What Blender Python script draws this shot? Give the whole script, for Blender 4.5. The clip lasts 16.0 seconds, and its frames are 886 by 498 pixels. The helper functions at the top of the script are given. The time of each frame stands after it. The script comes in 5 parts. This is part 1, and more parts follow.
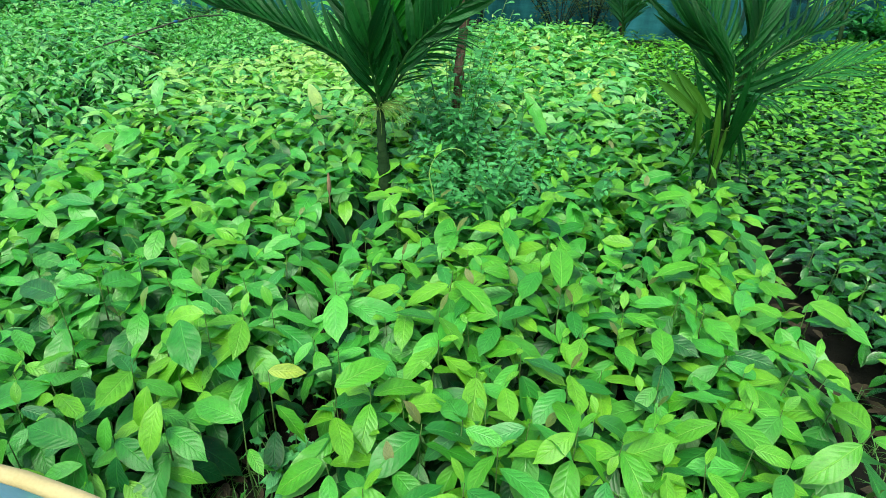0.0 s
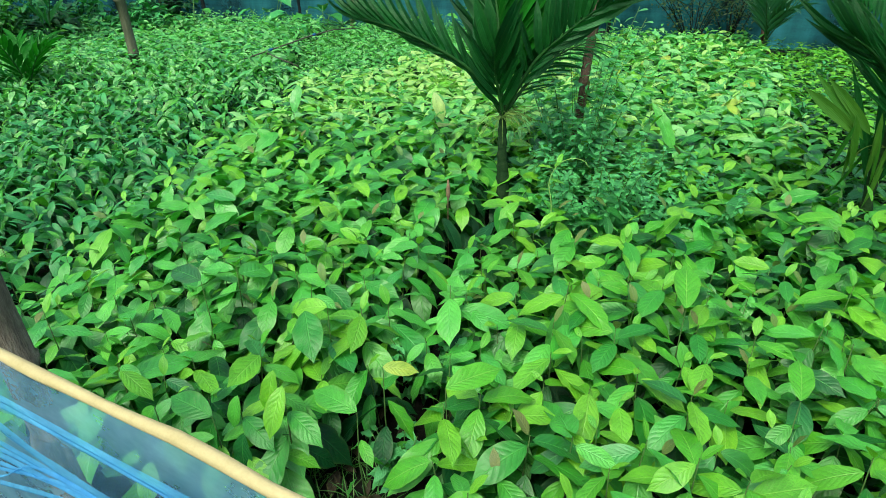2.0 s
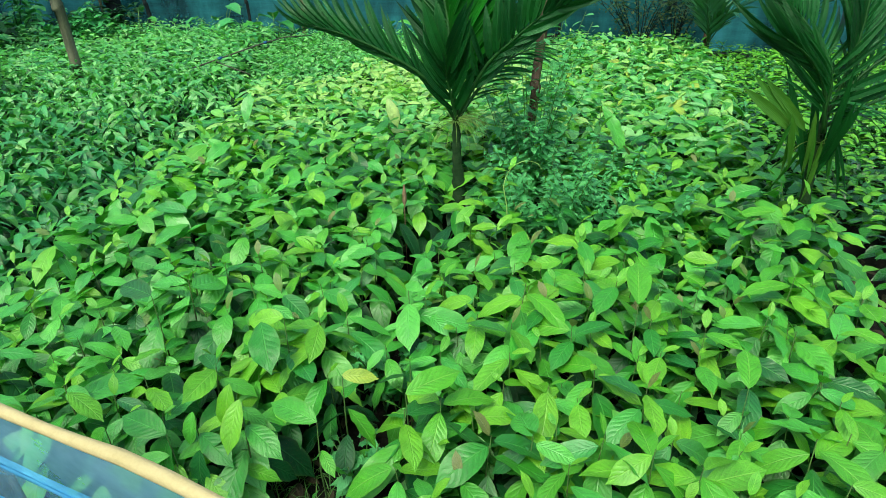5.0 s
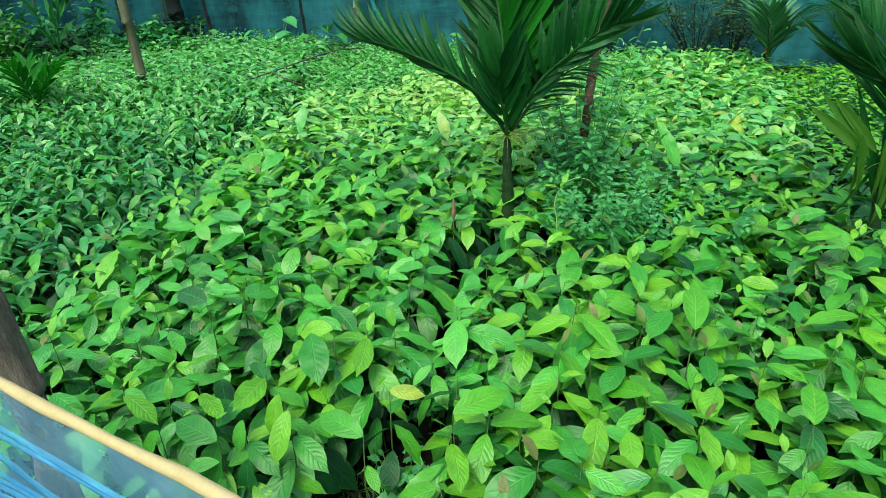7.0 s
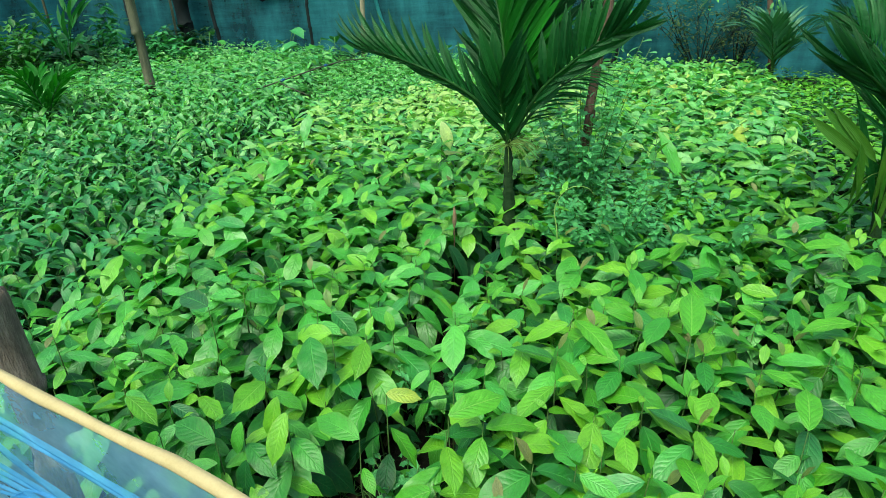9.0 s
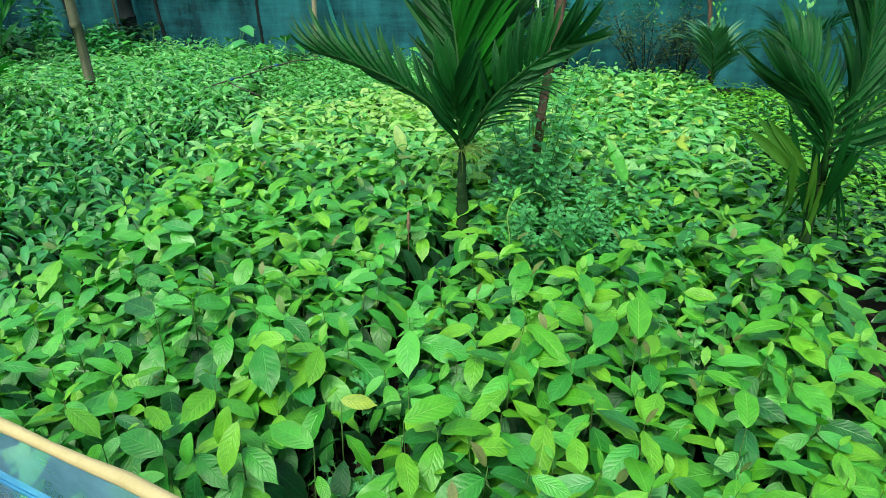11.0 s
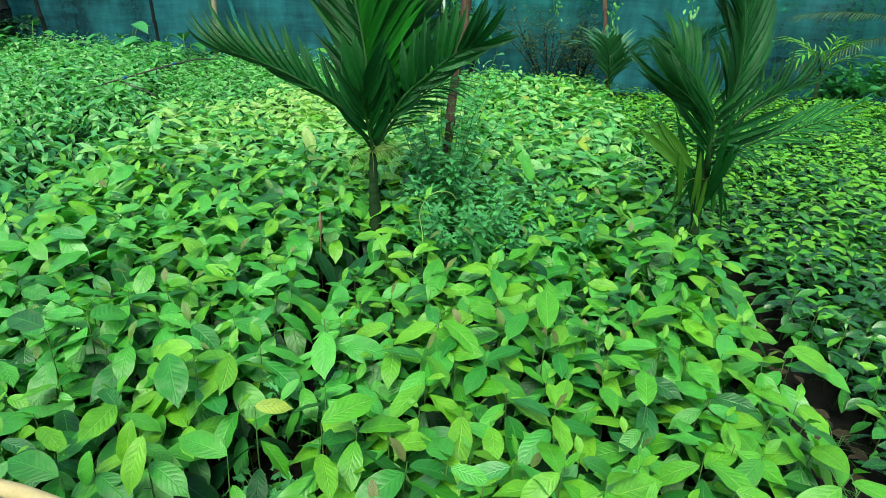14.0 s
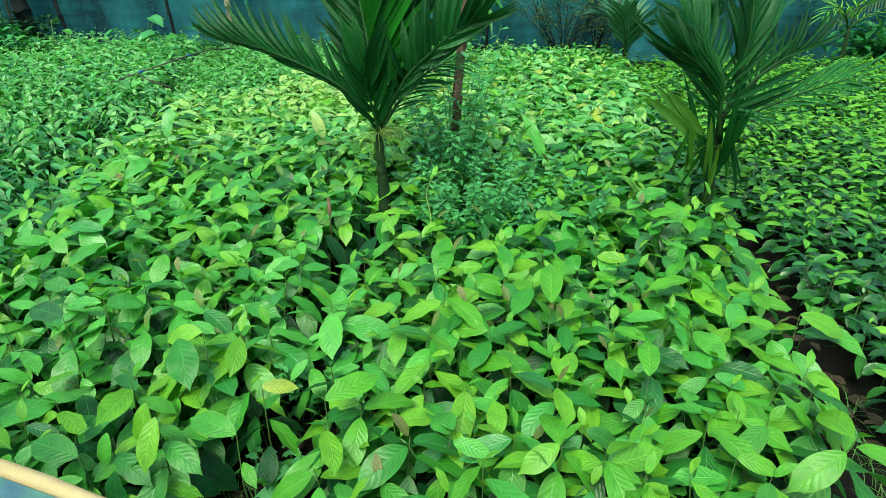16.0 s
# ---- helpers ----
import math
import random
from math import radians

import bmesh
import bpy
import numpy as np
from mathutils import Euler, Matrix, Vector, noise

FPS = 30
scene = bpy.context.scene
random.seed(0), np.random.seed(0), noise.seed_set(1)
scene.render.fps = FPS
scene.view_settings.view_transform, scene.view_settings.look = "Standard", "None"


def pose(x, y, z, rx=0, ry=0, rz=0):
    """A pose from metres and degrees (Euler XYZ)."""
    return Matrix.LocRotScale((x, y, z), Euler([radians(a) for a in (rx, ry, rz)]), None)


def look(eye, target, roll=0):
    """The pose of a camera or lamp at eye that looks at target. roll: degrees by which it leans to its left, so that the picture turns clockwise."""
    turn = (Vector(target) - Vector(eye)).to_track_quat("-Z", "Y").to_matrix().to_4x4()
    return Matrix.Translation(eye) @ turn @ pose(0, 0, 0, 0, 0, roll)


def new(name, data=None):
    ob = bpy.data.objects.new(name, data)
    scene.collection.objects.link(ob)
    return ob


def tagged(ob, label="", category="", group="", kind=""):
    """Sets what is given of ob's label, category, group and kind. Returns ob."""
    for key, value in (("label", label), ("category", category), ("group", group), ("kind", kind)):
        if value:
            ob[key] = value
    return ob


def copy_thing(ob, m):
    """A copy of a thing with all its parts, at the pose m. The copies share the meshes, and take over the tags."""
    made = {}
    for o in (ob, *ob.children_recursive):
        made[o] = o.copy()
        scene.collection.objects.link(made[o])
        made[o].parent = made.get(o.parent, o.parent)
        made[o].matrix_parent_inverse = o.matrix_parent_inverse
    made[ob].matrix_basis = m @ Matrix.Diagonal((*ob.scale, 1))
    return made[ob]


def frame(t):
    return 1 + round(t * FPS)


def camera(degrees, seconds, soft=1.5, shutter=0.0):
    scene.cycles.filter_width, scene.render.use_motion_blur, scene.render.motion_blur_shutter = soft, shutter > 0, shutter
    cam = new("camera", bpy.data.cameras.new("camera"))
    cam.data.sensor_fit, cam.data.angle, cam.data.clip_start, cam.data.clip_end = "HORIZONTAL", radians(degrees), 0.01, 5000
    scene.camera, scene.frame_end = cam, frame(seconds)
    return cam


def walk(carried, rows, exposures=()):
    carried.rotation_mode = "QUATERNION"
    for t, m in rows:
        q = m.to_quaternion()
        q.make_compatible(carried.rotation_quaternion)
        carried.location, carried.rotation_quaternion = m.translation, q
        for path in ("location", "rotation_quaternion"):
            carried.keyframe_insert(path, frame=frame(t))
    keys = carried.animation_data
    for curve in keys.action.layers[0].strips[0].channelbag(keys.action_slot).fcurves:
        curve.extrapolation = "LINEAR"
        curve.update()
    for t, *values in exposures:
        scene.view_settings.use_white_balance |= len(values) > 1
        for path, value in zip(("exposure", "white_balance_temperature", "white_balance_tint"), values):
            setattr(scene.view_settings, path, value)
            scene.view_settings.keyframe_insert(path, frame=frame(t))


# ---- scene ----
cam = camera(74.1, 16.0, soft=0.65)
PATH = [
    (0, (0.065, 0.070, 1.546), (0.065, 1.816, 0.570), 1.3),
    (0.5, (0.051, 0.079, 1.538), (-0.060, 1.813, 0.547), 0.8),
    (1, (0.039, 0.078, 1.531), (-0.210, 1.801, 0.545), 0.3),
    (1.5, (0.037, 0.072, 1.533), (-0.308, 1.787, 0.563), -0.8),
    (2, (0.042, 0.064, 1.535), (-0.330, 1.787, 0.590), -1.2),
    (2.5, (0.048, 0.066, 1.537), (-0.299, 1.799, 0.600), -1.4),
    (3, (0.055, 0.067, 1.535), (-0.243, 1.806, 0.592), -1.2),
    (3.5, (0.056, 0.066, 1.536), (-0.206, 1.809, 0.590), -0.7),
    (4, (0.056, 0.063, 1.535), (-0.199, 1.810, 0.594), -0.9),
    (4.2, (0.061, 0.063, 1.534), (-0.180, 1.813, 0.596), -1.2),
    (6.3, (0.052, 0.060, 1.542), (-0.256, 1.809, 0.622), -1.6),
    (6.5, (0.046, 0.067, 1.545), (-0.290, 1.813, 0.628), -1.6),
    (7, (0.032, 0.077, 1.547), (-0.358, 1.823, 0.651), -1.6),
    (7.5, (0.046, 0.085, 1.540), (-0.394, 1.828, 0.662), -2.3),
    (8, (0.073, 0.074, 1.532), (-0.366, 1.822, 0.664), -2.3),
    (10.3, (0.052, 0.044, 1.558), (-0.295, 1.821, 0.708), -0.2),
    (10.5, (0.062, 0.042, 1.554), (-0.269, 1.826, 0.711), -0.2),
    (11, (0.057, 0.049, 1.558), (-0.197, 1.837, 0.700), 0.7),
    (11.5, (0.032, 0.056, 1.556), (-0.158, 1.864, 0.721), 2.0),
    (12, (0.010, 0.055, 1.557), (-0.153, 1.883, 0.761), 2.8),
    (12.5, (-0.010, 0.062, 1.558), (-0.128, 1.903, 0.786), 2.5),
    (13, (-0.038, 0.069, 1.551), (-0.085, 1.902, 0.750), 2.2),
    (13.5, (-0.022, 0.058, 1.552), (-0.034, 1.887, 0.742), 3.6),
    (14, (0.063, 0.026, 1.552), (0.098, 1.840, 0.710), 2.9),
    (14.5, (0.102, -0.000, 1.554), (0.109, 1.790, 0.663), 1.4),
    (15, (0.116, -0.008, 1.563), (0.101, 1.780, 0.669), 0.1),
    (15.5, (0.129, 0.006, 1.554), (0.103, 1.799, 0.670), 0.6),
    (16, (0.151, 0.012, 1.554), (0.098, 1.794, 0.650), -0.5),
]
walk(cam, [(t, look(eye, target, roll)) for t, eye, target, roll in PATH], exposures=[(0.0, 1.33), (1.0, 1.24), (4.0, 1.21), (16.0, 1.21)])

# ---------------------------------------------------------------- light
world = bpy.data.worlds.new("world")
scene.world = world
world.use_nodes = True
wn = world.node_tree
sky = wn.nodes.new("ShaderNodeTexSky")
sky.sky_type = "NISHITA"
sky.sun_disc = False
SUN_UP, SUN_ROUND = radians(58), radians(200)
sky.sun_elevation, sky.sun_rotation = SUN_UP, SUN_ROUND
sky.dust_density = 3.0
back = wn.nodes["Background"]
back.inputs["Strength"].default_value = 0.14
wn.links.new(sky.outputs["Color"], back.inputs["Color"])
sun = new("sun", bpy.data.lights.new("sun", "SUN"))
sun.data.energy, sun.data.angle, sun.data.color = 1.4, radians(25), (1.0, 0.96, 0.88)
sun_way = Vector((math.sin(SUN_ROUND) * math.cos(SUN_UP), math.cos(SUN_ROUND) * math.cos(SUN_UP), math.sin(SUN_UP)))
sun.matrix_world = look(sun_way * 30, (0, 0, 0))

rng = random.Random(7)


# ---------------------------------------------------------------- materials
def nodes_of(name):
    m = bpy.data.materials.new(name)
    m.use_nodes = True
    return m, m.node_tree.nodes, m.node_tree.links, m.node_tree.nodes["Principled BSDF"]


def math_node(n, l, op, a, b=None):
    k = n.new("ShaderNodeMath")
    k.operation = op
    for i, v in enumerate((a, b)):
        if v is None:
            continue
        if isinstance(v, (int, float)):
            k.inputs[i].default_value = v
        else:
            l.new(v, k.inputs[i])
    return k.outputs[0]


def ramp(n, l, fac, stops):
    r = n.new("ShaderNodeValToRGB")
    els = r.color_ramp.elements
    while len(els) < len(stops):
        els.new(0.5)
    for e, (p, c) in zip(els, stops):
        e.position, e.color = p, (*c, 1)
    l.new(fac, r.inputs[0])
    return r.outputs[0]


def noise_tex(n, l, vec, scale, detail=3.0, rough=0.55):
    k = n.new("ShaderNodeTexNoise")
    k.inputs["Scale"].default_value, k.inputs["Detail"].default_value, k.inputs["Roughness"].default_value = scale, detail, rough
    if vec is not None:
        l.new(vec, k.inputs["Vector"])
    return k.outputs["Fac"]


def mix_rgb(n, l, fac, a, b, mode="MIX"):
    k = n.new("ShaderNodeMix")
    k.data_type, k.blend_type = "RGBA", mode
    for sock, v in ((k.inputs[0], fac), (k.inputs[6], a), (k.inputs[7], b)):
        if isinstance(v, tuple):
            sock.default_value = (*v, 1)
        elif isinstance(v, (int, float)):
            sock.default_value = v
        else:
            l.new(v, sock)
    return k.outputs[2]


def leaf_material(name, shades, vein=(0.2, 0.4, 0.08), rough=0.36, through_light=0.22, quilt=0.36, veins=8, spots=0.9, gloss=0.55):
    """Living leaf: shades is a list of colours picked leaf by leaf; veins and quilting follow the leaf's own length and width."""
    m, n, l, p = nodes_of(name)
    uv = n.new("ShaderNodeUVMap")
    sep = n.new("ShaderNodeSeparateXYZ")
    l.new(uv.outputs[0], sep.inputs[0])
    across = math_node(n, l, "ABSOLUTE", math_node(n, l, "SUBTRACT", sep.outputs[0], 0.5))
    along = sep.outputs[1]
    info, geo = n.new("ShaderNodeObjectInfo"), n.new("ShaderNodeNewGeometry")
    own = math_node(n, l, "FRACT", math_node(n, l, "ADD", info.outputs["Random"], geo.outputs["Random Per Island"]))
    own2 = math_node(n, l, "FRACT", math_node(n, l, "MULTIPLY", own, 17.3))
    base = ramp(n, l, own, [(i / max(1, len(shades) - 1), c) for i, c in enumerate(shades)])
    # uneven growth tint
    push = n.new("ShaderNodeVectorMath")
    push.operation = "ADD"
    comb = n.new("ShaderNodeCombineXYZ")
    l.new(math_node(n, l, "MULTIPLY", own, 40.0), comb.inputs[0])
    l.new(math_node(n, l, "MULTIPLY", own2, 23.0), comb.inputs[1])
    l.new(uv.outputs[0], push.inputs[0])
    l.new(comb.outputs[0], push.inputs[1])
    blot = noise_tex(n, l, push.outputs[0], 2.2, 4.0, 0.6)
    fine = noise_tex(n, l, push.outputs[0], 14.0, 3.0, 0.65)
    speck = noise_tex(n, l, push.outputs[0], 38.0, 2.0, 0.5)
    col = mix_rgb(n, l, ramp(n, l, blot, [(0.38, (0, 0, 0)), (0.68, (0.7, 0.7, 0.7))]), base, mix_rgb(n, l, 1.0, base, (0.55, 0.68, 0.75), "MULTIPLY"))
    pale = math_node(n, l, "MULTIPLY", ramp(n, l, blot, [(0.25, (0.5, 0.5, 0.5)), (0.42, (0, 0, 0))]), own2)
    col = mix_rgb(n, l, pale, col, mix_rgb(n, l, 1.0, base, (1.7, 1.2, 0.85), "MULTIPLY"))
    col = mix_rgb(n, l, math_node(n, l, "MULTIPLY", ramp(n, l, fine, [(0.35, (0, 0, 0)), (0.7, (1, 1, 1))]), 0.5), col, mix_rgb(n, l, 1.0, col, (0.6, 0.75, 0.6), "MULTIPLY"))
    col = mix_rgb(n, l, math_node(n, l, "MULTIPLY", ramp(n, l, speck, [(0.4, (0, 0, 0)), (0.65, (1, 1, 1))]), 0.4), col, mix_rgb(n, l, 1.0, col, (0.6, 0.7, 0.65), "MULTIPLY"))
    # side veins sweep towards the tip, a little unevenly
    phase = math_node(n, l, "ADD", math_node(n, l, "SUBTRACT", along, math_node(n, l, "MULTIPLY", across, 0.5)), math_node(n, l, "MULTIPLY", blot, 0.13))
    wave = math_node(n, l, "SINE", math_node(n, l, "MULTIPLY", phase, 6.2832 * veins))
    lifted = math_node(n, l, "ADD", math_node(n, l, "MULTIPLY", wave, 0.5), 0.5)
    vline = math_node(n, l, "POWER", lifted, 7.0)
    rib = math_node(n, l, "SUBTRACT", 1.0, math_node(n, l, "MINIMUM", math_node(n, l, "MULTIPLY", across, 30.0), 1.0))
    fade = math_node(n, l, "SUBTRACT", 0.13, math_node(n, l, "MULTIPLY", across, 0.22))
    col = mix_rgb(n, l, math_node(n, l, "MAXIMUM", math_node(n, l, "MULTIPLY", vline, fade), math_node(n, l, "MULTIPLY", rib, 0.5)), col, vein)
    worn = math_node(n, l, "MULTIPLY", math_node(n, l, "MULTIPLY", ramp(n, l, across, [(0.36, (0, 0, 0)), (0.49, (1, 1, 1))]), ramp(n, l, blot, [(0.42, (0, 0, 0)), (0.6, (1, 1, 1))])), 0.35 * spots)
    col = mix_rgb(n, l, worn, col, mix_rgb(n, l, 0.5, mix_rgb(n, l, 1.0, base, (1.6, 0.9, 0.8), "MULTIPLY"), (0.16, 0.26, 0.04)))
    brown = math_node(n, l, "MAXIMUM", ramp(n, l, fine, [(0.69, (0, 0, 0)), (0.75, (spots, spots, spots))]), ramp(n, l, speck, [(0.64, (0, 0, 0)), (0.71, (spots * 0.8, spots * 0.8, spots * 0.8))]))
    col = mix_rgb(n, l, brown, col, (0.10, 0.09, 0.025))
    l.new(col, p.inputs["Base Color"])
    l.new(math_node(n, l, "ADD", rough - 0.12, math_node(n, l, "MULTIPLY", fine, 0.3)), p.inputs["Roughness"])
    p.inputs["Specular IOR Level"].default_value = gloss
    p.inputs["Specular Tint"].default_value = (0.9, 1.0, 0.88, 1) if veins > 1 else (0.55, 1.0, 0.62, 1)
    bump = n.new("ShaderNodeBump")
    bump.inputs["Strength"].default_value = quilt
    bump.inputs["Distance"].default_value = 0.006
    quilted = math_node(n, l, "MULTIPLY", math_node(n, l, "POWER", math_node(n, l, "SUBTRACT", 1.0, lifted), 0.6), math_node(n, l, "SUBTRACT", 1.0, math_node(n, l, "MULTIPLY", across, 1.2)))
    pleats = math_node(n, l, "ABSOLUTE", math_node(n, l, "SINE", math_node(n, l, "MULTIPLY", across, 24.0)))
    relief = math_node(n, l, "SUBTRACT", math_node(n, l, "ADD", math_node(n, l, "MULTIPLY", math_node(n, l, "ADD", fine, math_node(n, l, "MULTIPLY", speck, 0.9)), 0.4), math_node(n, l, "MULTIPLY", quilted if veins > 1 else pleats, 0.5)), math_node(n, l, "MULTIPLY", rib, 0.8))
    l.new(relief, bump.inputs["Height"])
    l.new(bump.outputs[0], p.inputs["Normal"])
    tr = n.new("ShaderNodeBsdfTranslucent")
    l.new(mix_rgb(n, l, 1.0, col, (1.0, 1.15, 0.55), "MULTIPLY"), tr.inputs["Color"])
    l.new(bump.outputs[0], tr.inputs["Normal"])
    mx = n.new("ShaderNodeMixShader")
    mx.inputs[0].default_value = through_light
    l.new(p.outputs[0], mx.inputs[1])
    l.new(tr.outputs[0], mx.inputs[2])
    l.new(mx.outputs[0], n["Material Output"].inputs["Surface"])
    return m


def rough_material(name, stops, scale, rough=0.85, bump=0.4, stretch=(1, 1, 1), fine=8.0, distance=0.01):
    m, n, l, p = nodes_of(name)
    co, mp, info = n.new("ShaderNodeTexCoord"), n.new("ShaderNodeMapping"), n.new("ShaderNodeObjectInfo")
    mp.inputs["Scale"].default_value = stretch
    l.new(co.outputs["Object"], mp.inputs["Vector"])
    big = noise_tex(n, l, mp.outputs[0], scale, 5.0, 0.6)
    small = noise_tex(n, l, mp.outputs[0], scale * fine, 4.0, 0.65)
    f = math_node(n, l, "ADD", math_node(n, l, "MULTIPLY", big, 0.65), math_node(n, l, "MULTIPLY", small, 0.35))
    l.new(ramp(n, l, f, stops), p.inputs["Base Color"])
    p.inputs["Roughness"].default_value = rough
    p.inputs["Specular IOR Level"].default_value = 0.15
    b = n.new("ShaderNodeBump")
    b.inputs["Strength"].default_value, b.inputs["Distance"].default_value = bump, distance
    l.new(f, b.inputs["Height"])
    l.new(b.outputs[0], p.inputs["Normal"])
    return m


def net_material(name, colour, dark, see, through_tint=(1, 1, 1), streak=(1.5, 1.5, 0.6), streak_scale=2.0, folds=0.7):
    """Woven shade net: partly open cloth with folds and dust."""
    m, n, l, p = nodes_of(name)
    co, mp = n.new("ShaderNodeTexCoord"), n.new("ShaderNodeMapping")
    mp.inputs["Scale"].default_value = streak
    l.new(co.outputs["Object"], mp.inputs["Vector"])
    a = noise_tex(n, l, mp.outputs[0], streak_scale, 5.0, 0.62)
    crease = n.new("ShaderNodeMapping")
    crease.inputs["Scale"].default_value = (0.8, 0.8, 7.0)
    crease.inputs["Rotation"].default_value = (0, 0.12, 0)
    l.new(co.outputs["Object"], crease.inputs["Vector"])
    c = noise_tex(n, l, crease.outputs[0], 1.6, 6.0, 0.7)
    weave = noise_tex(n, l, co.outputs["Object"], 45.0, 3.0, 0.7)
    # crease noise tints the cloth too, painting light and dark along the folds
    mixed = math_node(n, l, "ADD", math_node(n, l, "ADD", math_node(n, l, "MULTIPLY", a, 0.6), math_node(n, l, "MULTIPLY", c, 0.28)), math_node(n, l, "MULTIPLY", weave, 0.12))
    col = ramp(n, l, mixed, [(0.36, dark), (0.58, colour), (0.72, tuple(min(1.0, c * 1.35 + 0.02) for c in colour))])
    fold = n.new("ShaderNodeBump")
    fold.inputs["Strength"].default_value, fold.inputs["Distance"].default_value = folds, 0.03
    l.new(math_node(n, l, "ADD", c, math_node(n, l, "MULTIPLY", a, 0.6)), fold.inputs["Height"])
    l.new(fold.outputs[0], p.inputs["Normal"])
    l.new(col, p.inputs["Base Color"])
    p.inputs["Roughness"].default_value = 0.7
    p.inputs["Specular IOR Level"].default_value = 0.2
    tr, op = n.new("ShaderNodeBsdfTranslucent"), n.new("ShaderNodeBsdfTransparent")
    op.inputs["Color"].default_value = (*through_tint, 1)
    l.new(col, tr.inputs["Color"])
    m1, m2 = n.new("ShaderNodeMixShader"), n.new("ShaderNodeMixShader")
    m1.inputs[0].default_value = 0.45
    l.new(p.outputs[0], m1.inputs[1])
    l.new(tr.outputs[0], m1.inputs[2])
    l.new(math_node(n, l, "MULTIPLY", ramp(n, l, a, [(0.25, (1.25, 1.25, 1.25)), (0.75, (0.6, 0.6, 0.6))]), see), m2.inputs[0])
    l.new(m1.outputs[0], m2.inputs[1])
    l.new(op.outputs[0], m2.inputs[2])
    l.new(m2.outputs[0], n["Material Output"].inputs["Surface"])
    return m


# leaves of the big-leaved seedlings, old and young
LEAF = leaf_material("seedling_leaf", [(0.01, 0.12, 0.018), (0.022, 0.24, 0.021), (0.045, 0.34, 0.024), (0.085, 0.41, 0.027), (0.012, 0.16, 0.032), (0.03, 0.29, 0.02)], vein=(0.11, 0.44, 0.07))
YOUNG = leaf_material("young_leaf", [(0.07, 0.4, 0.018), (0.12, 0.48, 0.02), (0.2, 0.56, 0.028), (0.08, 0.4, 0.02), (0.17, 0.49, 0.022)], vein=(0.28, 0.6, 0.1), through_light=0.27)
# bluish green with the shade on the near bed's left half put in
COOL = leaf_material("cool_green_leaf", [(0.045, 0.38, 0.036), (0.075, 0.46, 0.042), (0.105, 0.52, 0.046), (0.032, 0.3, 0.042)], vein=(0.13, 0.5, 0.12), rough=0.36, gloss=0.75, through_light=0.24)
# near-black green: old leaves, with the shade low in the canopy painted in
OLD_SHADED = leaf_material("old_shaded_leaf", [(0.005, 0.06, 0.014), (0.007, 0.09, 0.018), (0.006, 0.075, 0.024)], vein=(0.02, 0.15, 0.03), rough=0.42, gloss=0.26, through_light=0.12)
YELLOW = leaf_material("yellow_leaf", [(0.32, 0.5, 0.03), (0.3, 0.46, 0.04), (0.4, 0.52, 0.06)], vein=(0.4, 0.52, 0.12), spots=0.8)
SHOOT = leaf_material("reddish_shoot", [(0.12, 0.25, 0.035), (0.17, 0.2, 0.045), (0.1, 0.28, 0.035)], vein=(0.24, 0.26, 0.12))
# lit and shaded leaf copies: the far beds' light is put into their colours
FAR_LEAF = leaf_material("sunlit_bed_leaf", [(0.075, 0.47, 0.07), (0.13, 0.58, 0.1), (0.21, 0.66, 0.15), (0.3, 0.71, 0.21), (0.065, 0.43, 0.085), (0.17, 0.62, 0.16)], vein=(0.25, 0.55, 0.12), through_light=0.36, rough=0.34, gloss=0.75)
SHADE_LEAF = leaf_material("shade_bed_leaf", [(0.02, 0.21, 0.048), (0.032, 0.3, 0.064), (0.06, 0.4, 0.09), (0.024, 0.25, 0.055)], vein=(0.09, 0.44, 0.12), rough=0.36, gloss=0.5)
GLOSSY_LEAF = leaf_material("glossy_bed_leaf", [(0.005, 0.07, 0.008), (0.011, 0.13, 0.012), (0.05, 0.32, 0.024), (0.008, 0.1, 0.011), (0.022, 0.2, 0.017)], vein=(0.06, 0.32, 0.04), rough=0.24, quilt=0.2, spots=0.2, gloss=0.9)
WEED_LEAF = leaf_material("weed_leaf", [(0.085, 0.46, 0.12), (0.12, 0.54, 0.15), (0.075, 0.42, 0.13)], vein=(0.1, 0.46, 0.14), rough=0.45, through_light=0.35)
GRASS = leaf_material("grass_blade", [(0.03, 0.2, 0.02), (0.06, 0.28, 0.03), (0.12, 0.26, 0.05)], vein=(0.08, 0.28, 0.05), quilt=0.1)
# dark and lit leaflet copies: the fronds' light and shade sits in the colour
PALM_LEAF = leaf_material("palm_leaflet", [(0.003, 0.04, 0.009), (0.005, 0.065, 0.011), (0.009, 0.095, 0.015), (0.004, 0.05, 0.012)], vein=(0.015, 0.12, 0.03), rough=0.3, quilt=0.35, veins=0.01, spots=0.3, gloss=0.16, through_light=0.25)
PALM_LIGHT = leaf_material("lit_palm_leaflet", [(0.004, 0.08, 0.006), (0.008, 0.14, 0.009), (0.013, 0.19, 0.012), (0.005, 0.1, 0.007)], vein=(0.03, 0.2, 0.02), rough=0.42, quilt=0.15, veins=0.01, spots=0.2, gloss=0.12, through_light=0.38)
PALM_OLD = leaf_material("withering_palm_leaflet", [(0.014, 0.11, 0.008), (0.028, 0.15, 0.01), (0.05, 0.16, 0.014), (0.016, 0.12, 0.008)], vein=(0.06, 0.2, 0.02), gloss=0.3, quilt=0.25, veins=0.01, spots=0.45)
PALM_BRIGHT = leaf_material("bright_palm_leaflet", [(0.012, 0.14, 0.028), (0.022, 0.19, 0.032), (0.016, 0.16, 0.024)], vein=(0.1, 0.4, 0.06), rough=0.4, quilt=0.15, veins=0.01, spots=0.3, gloss=0.4)
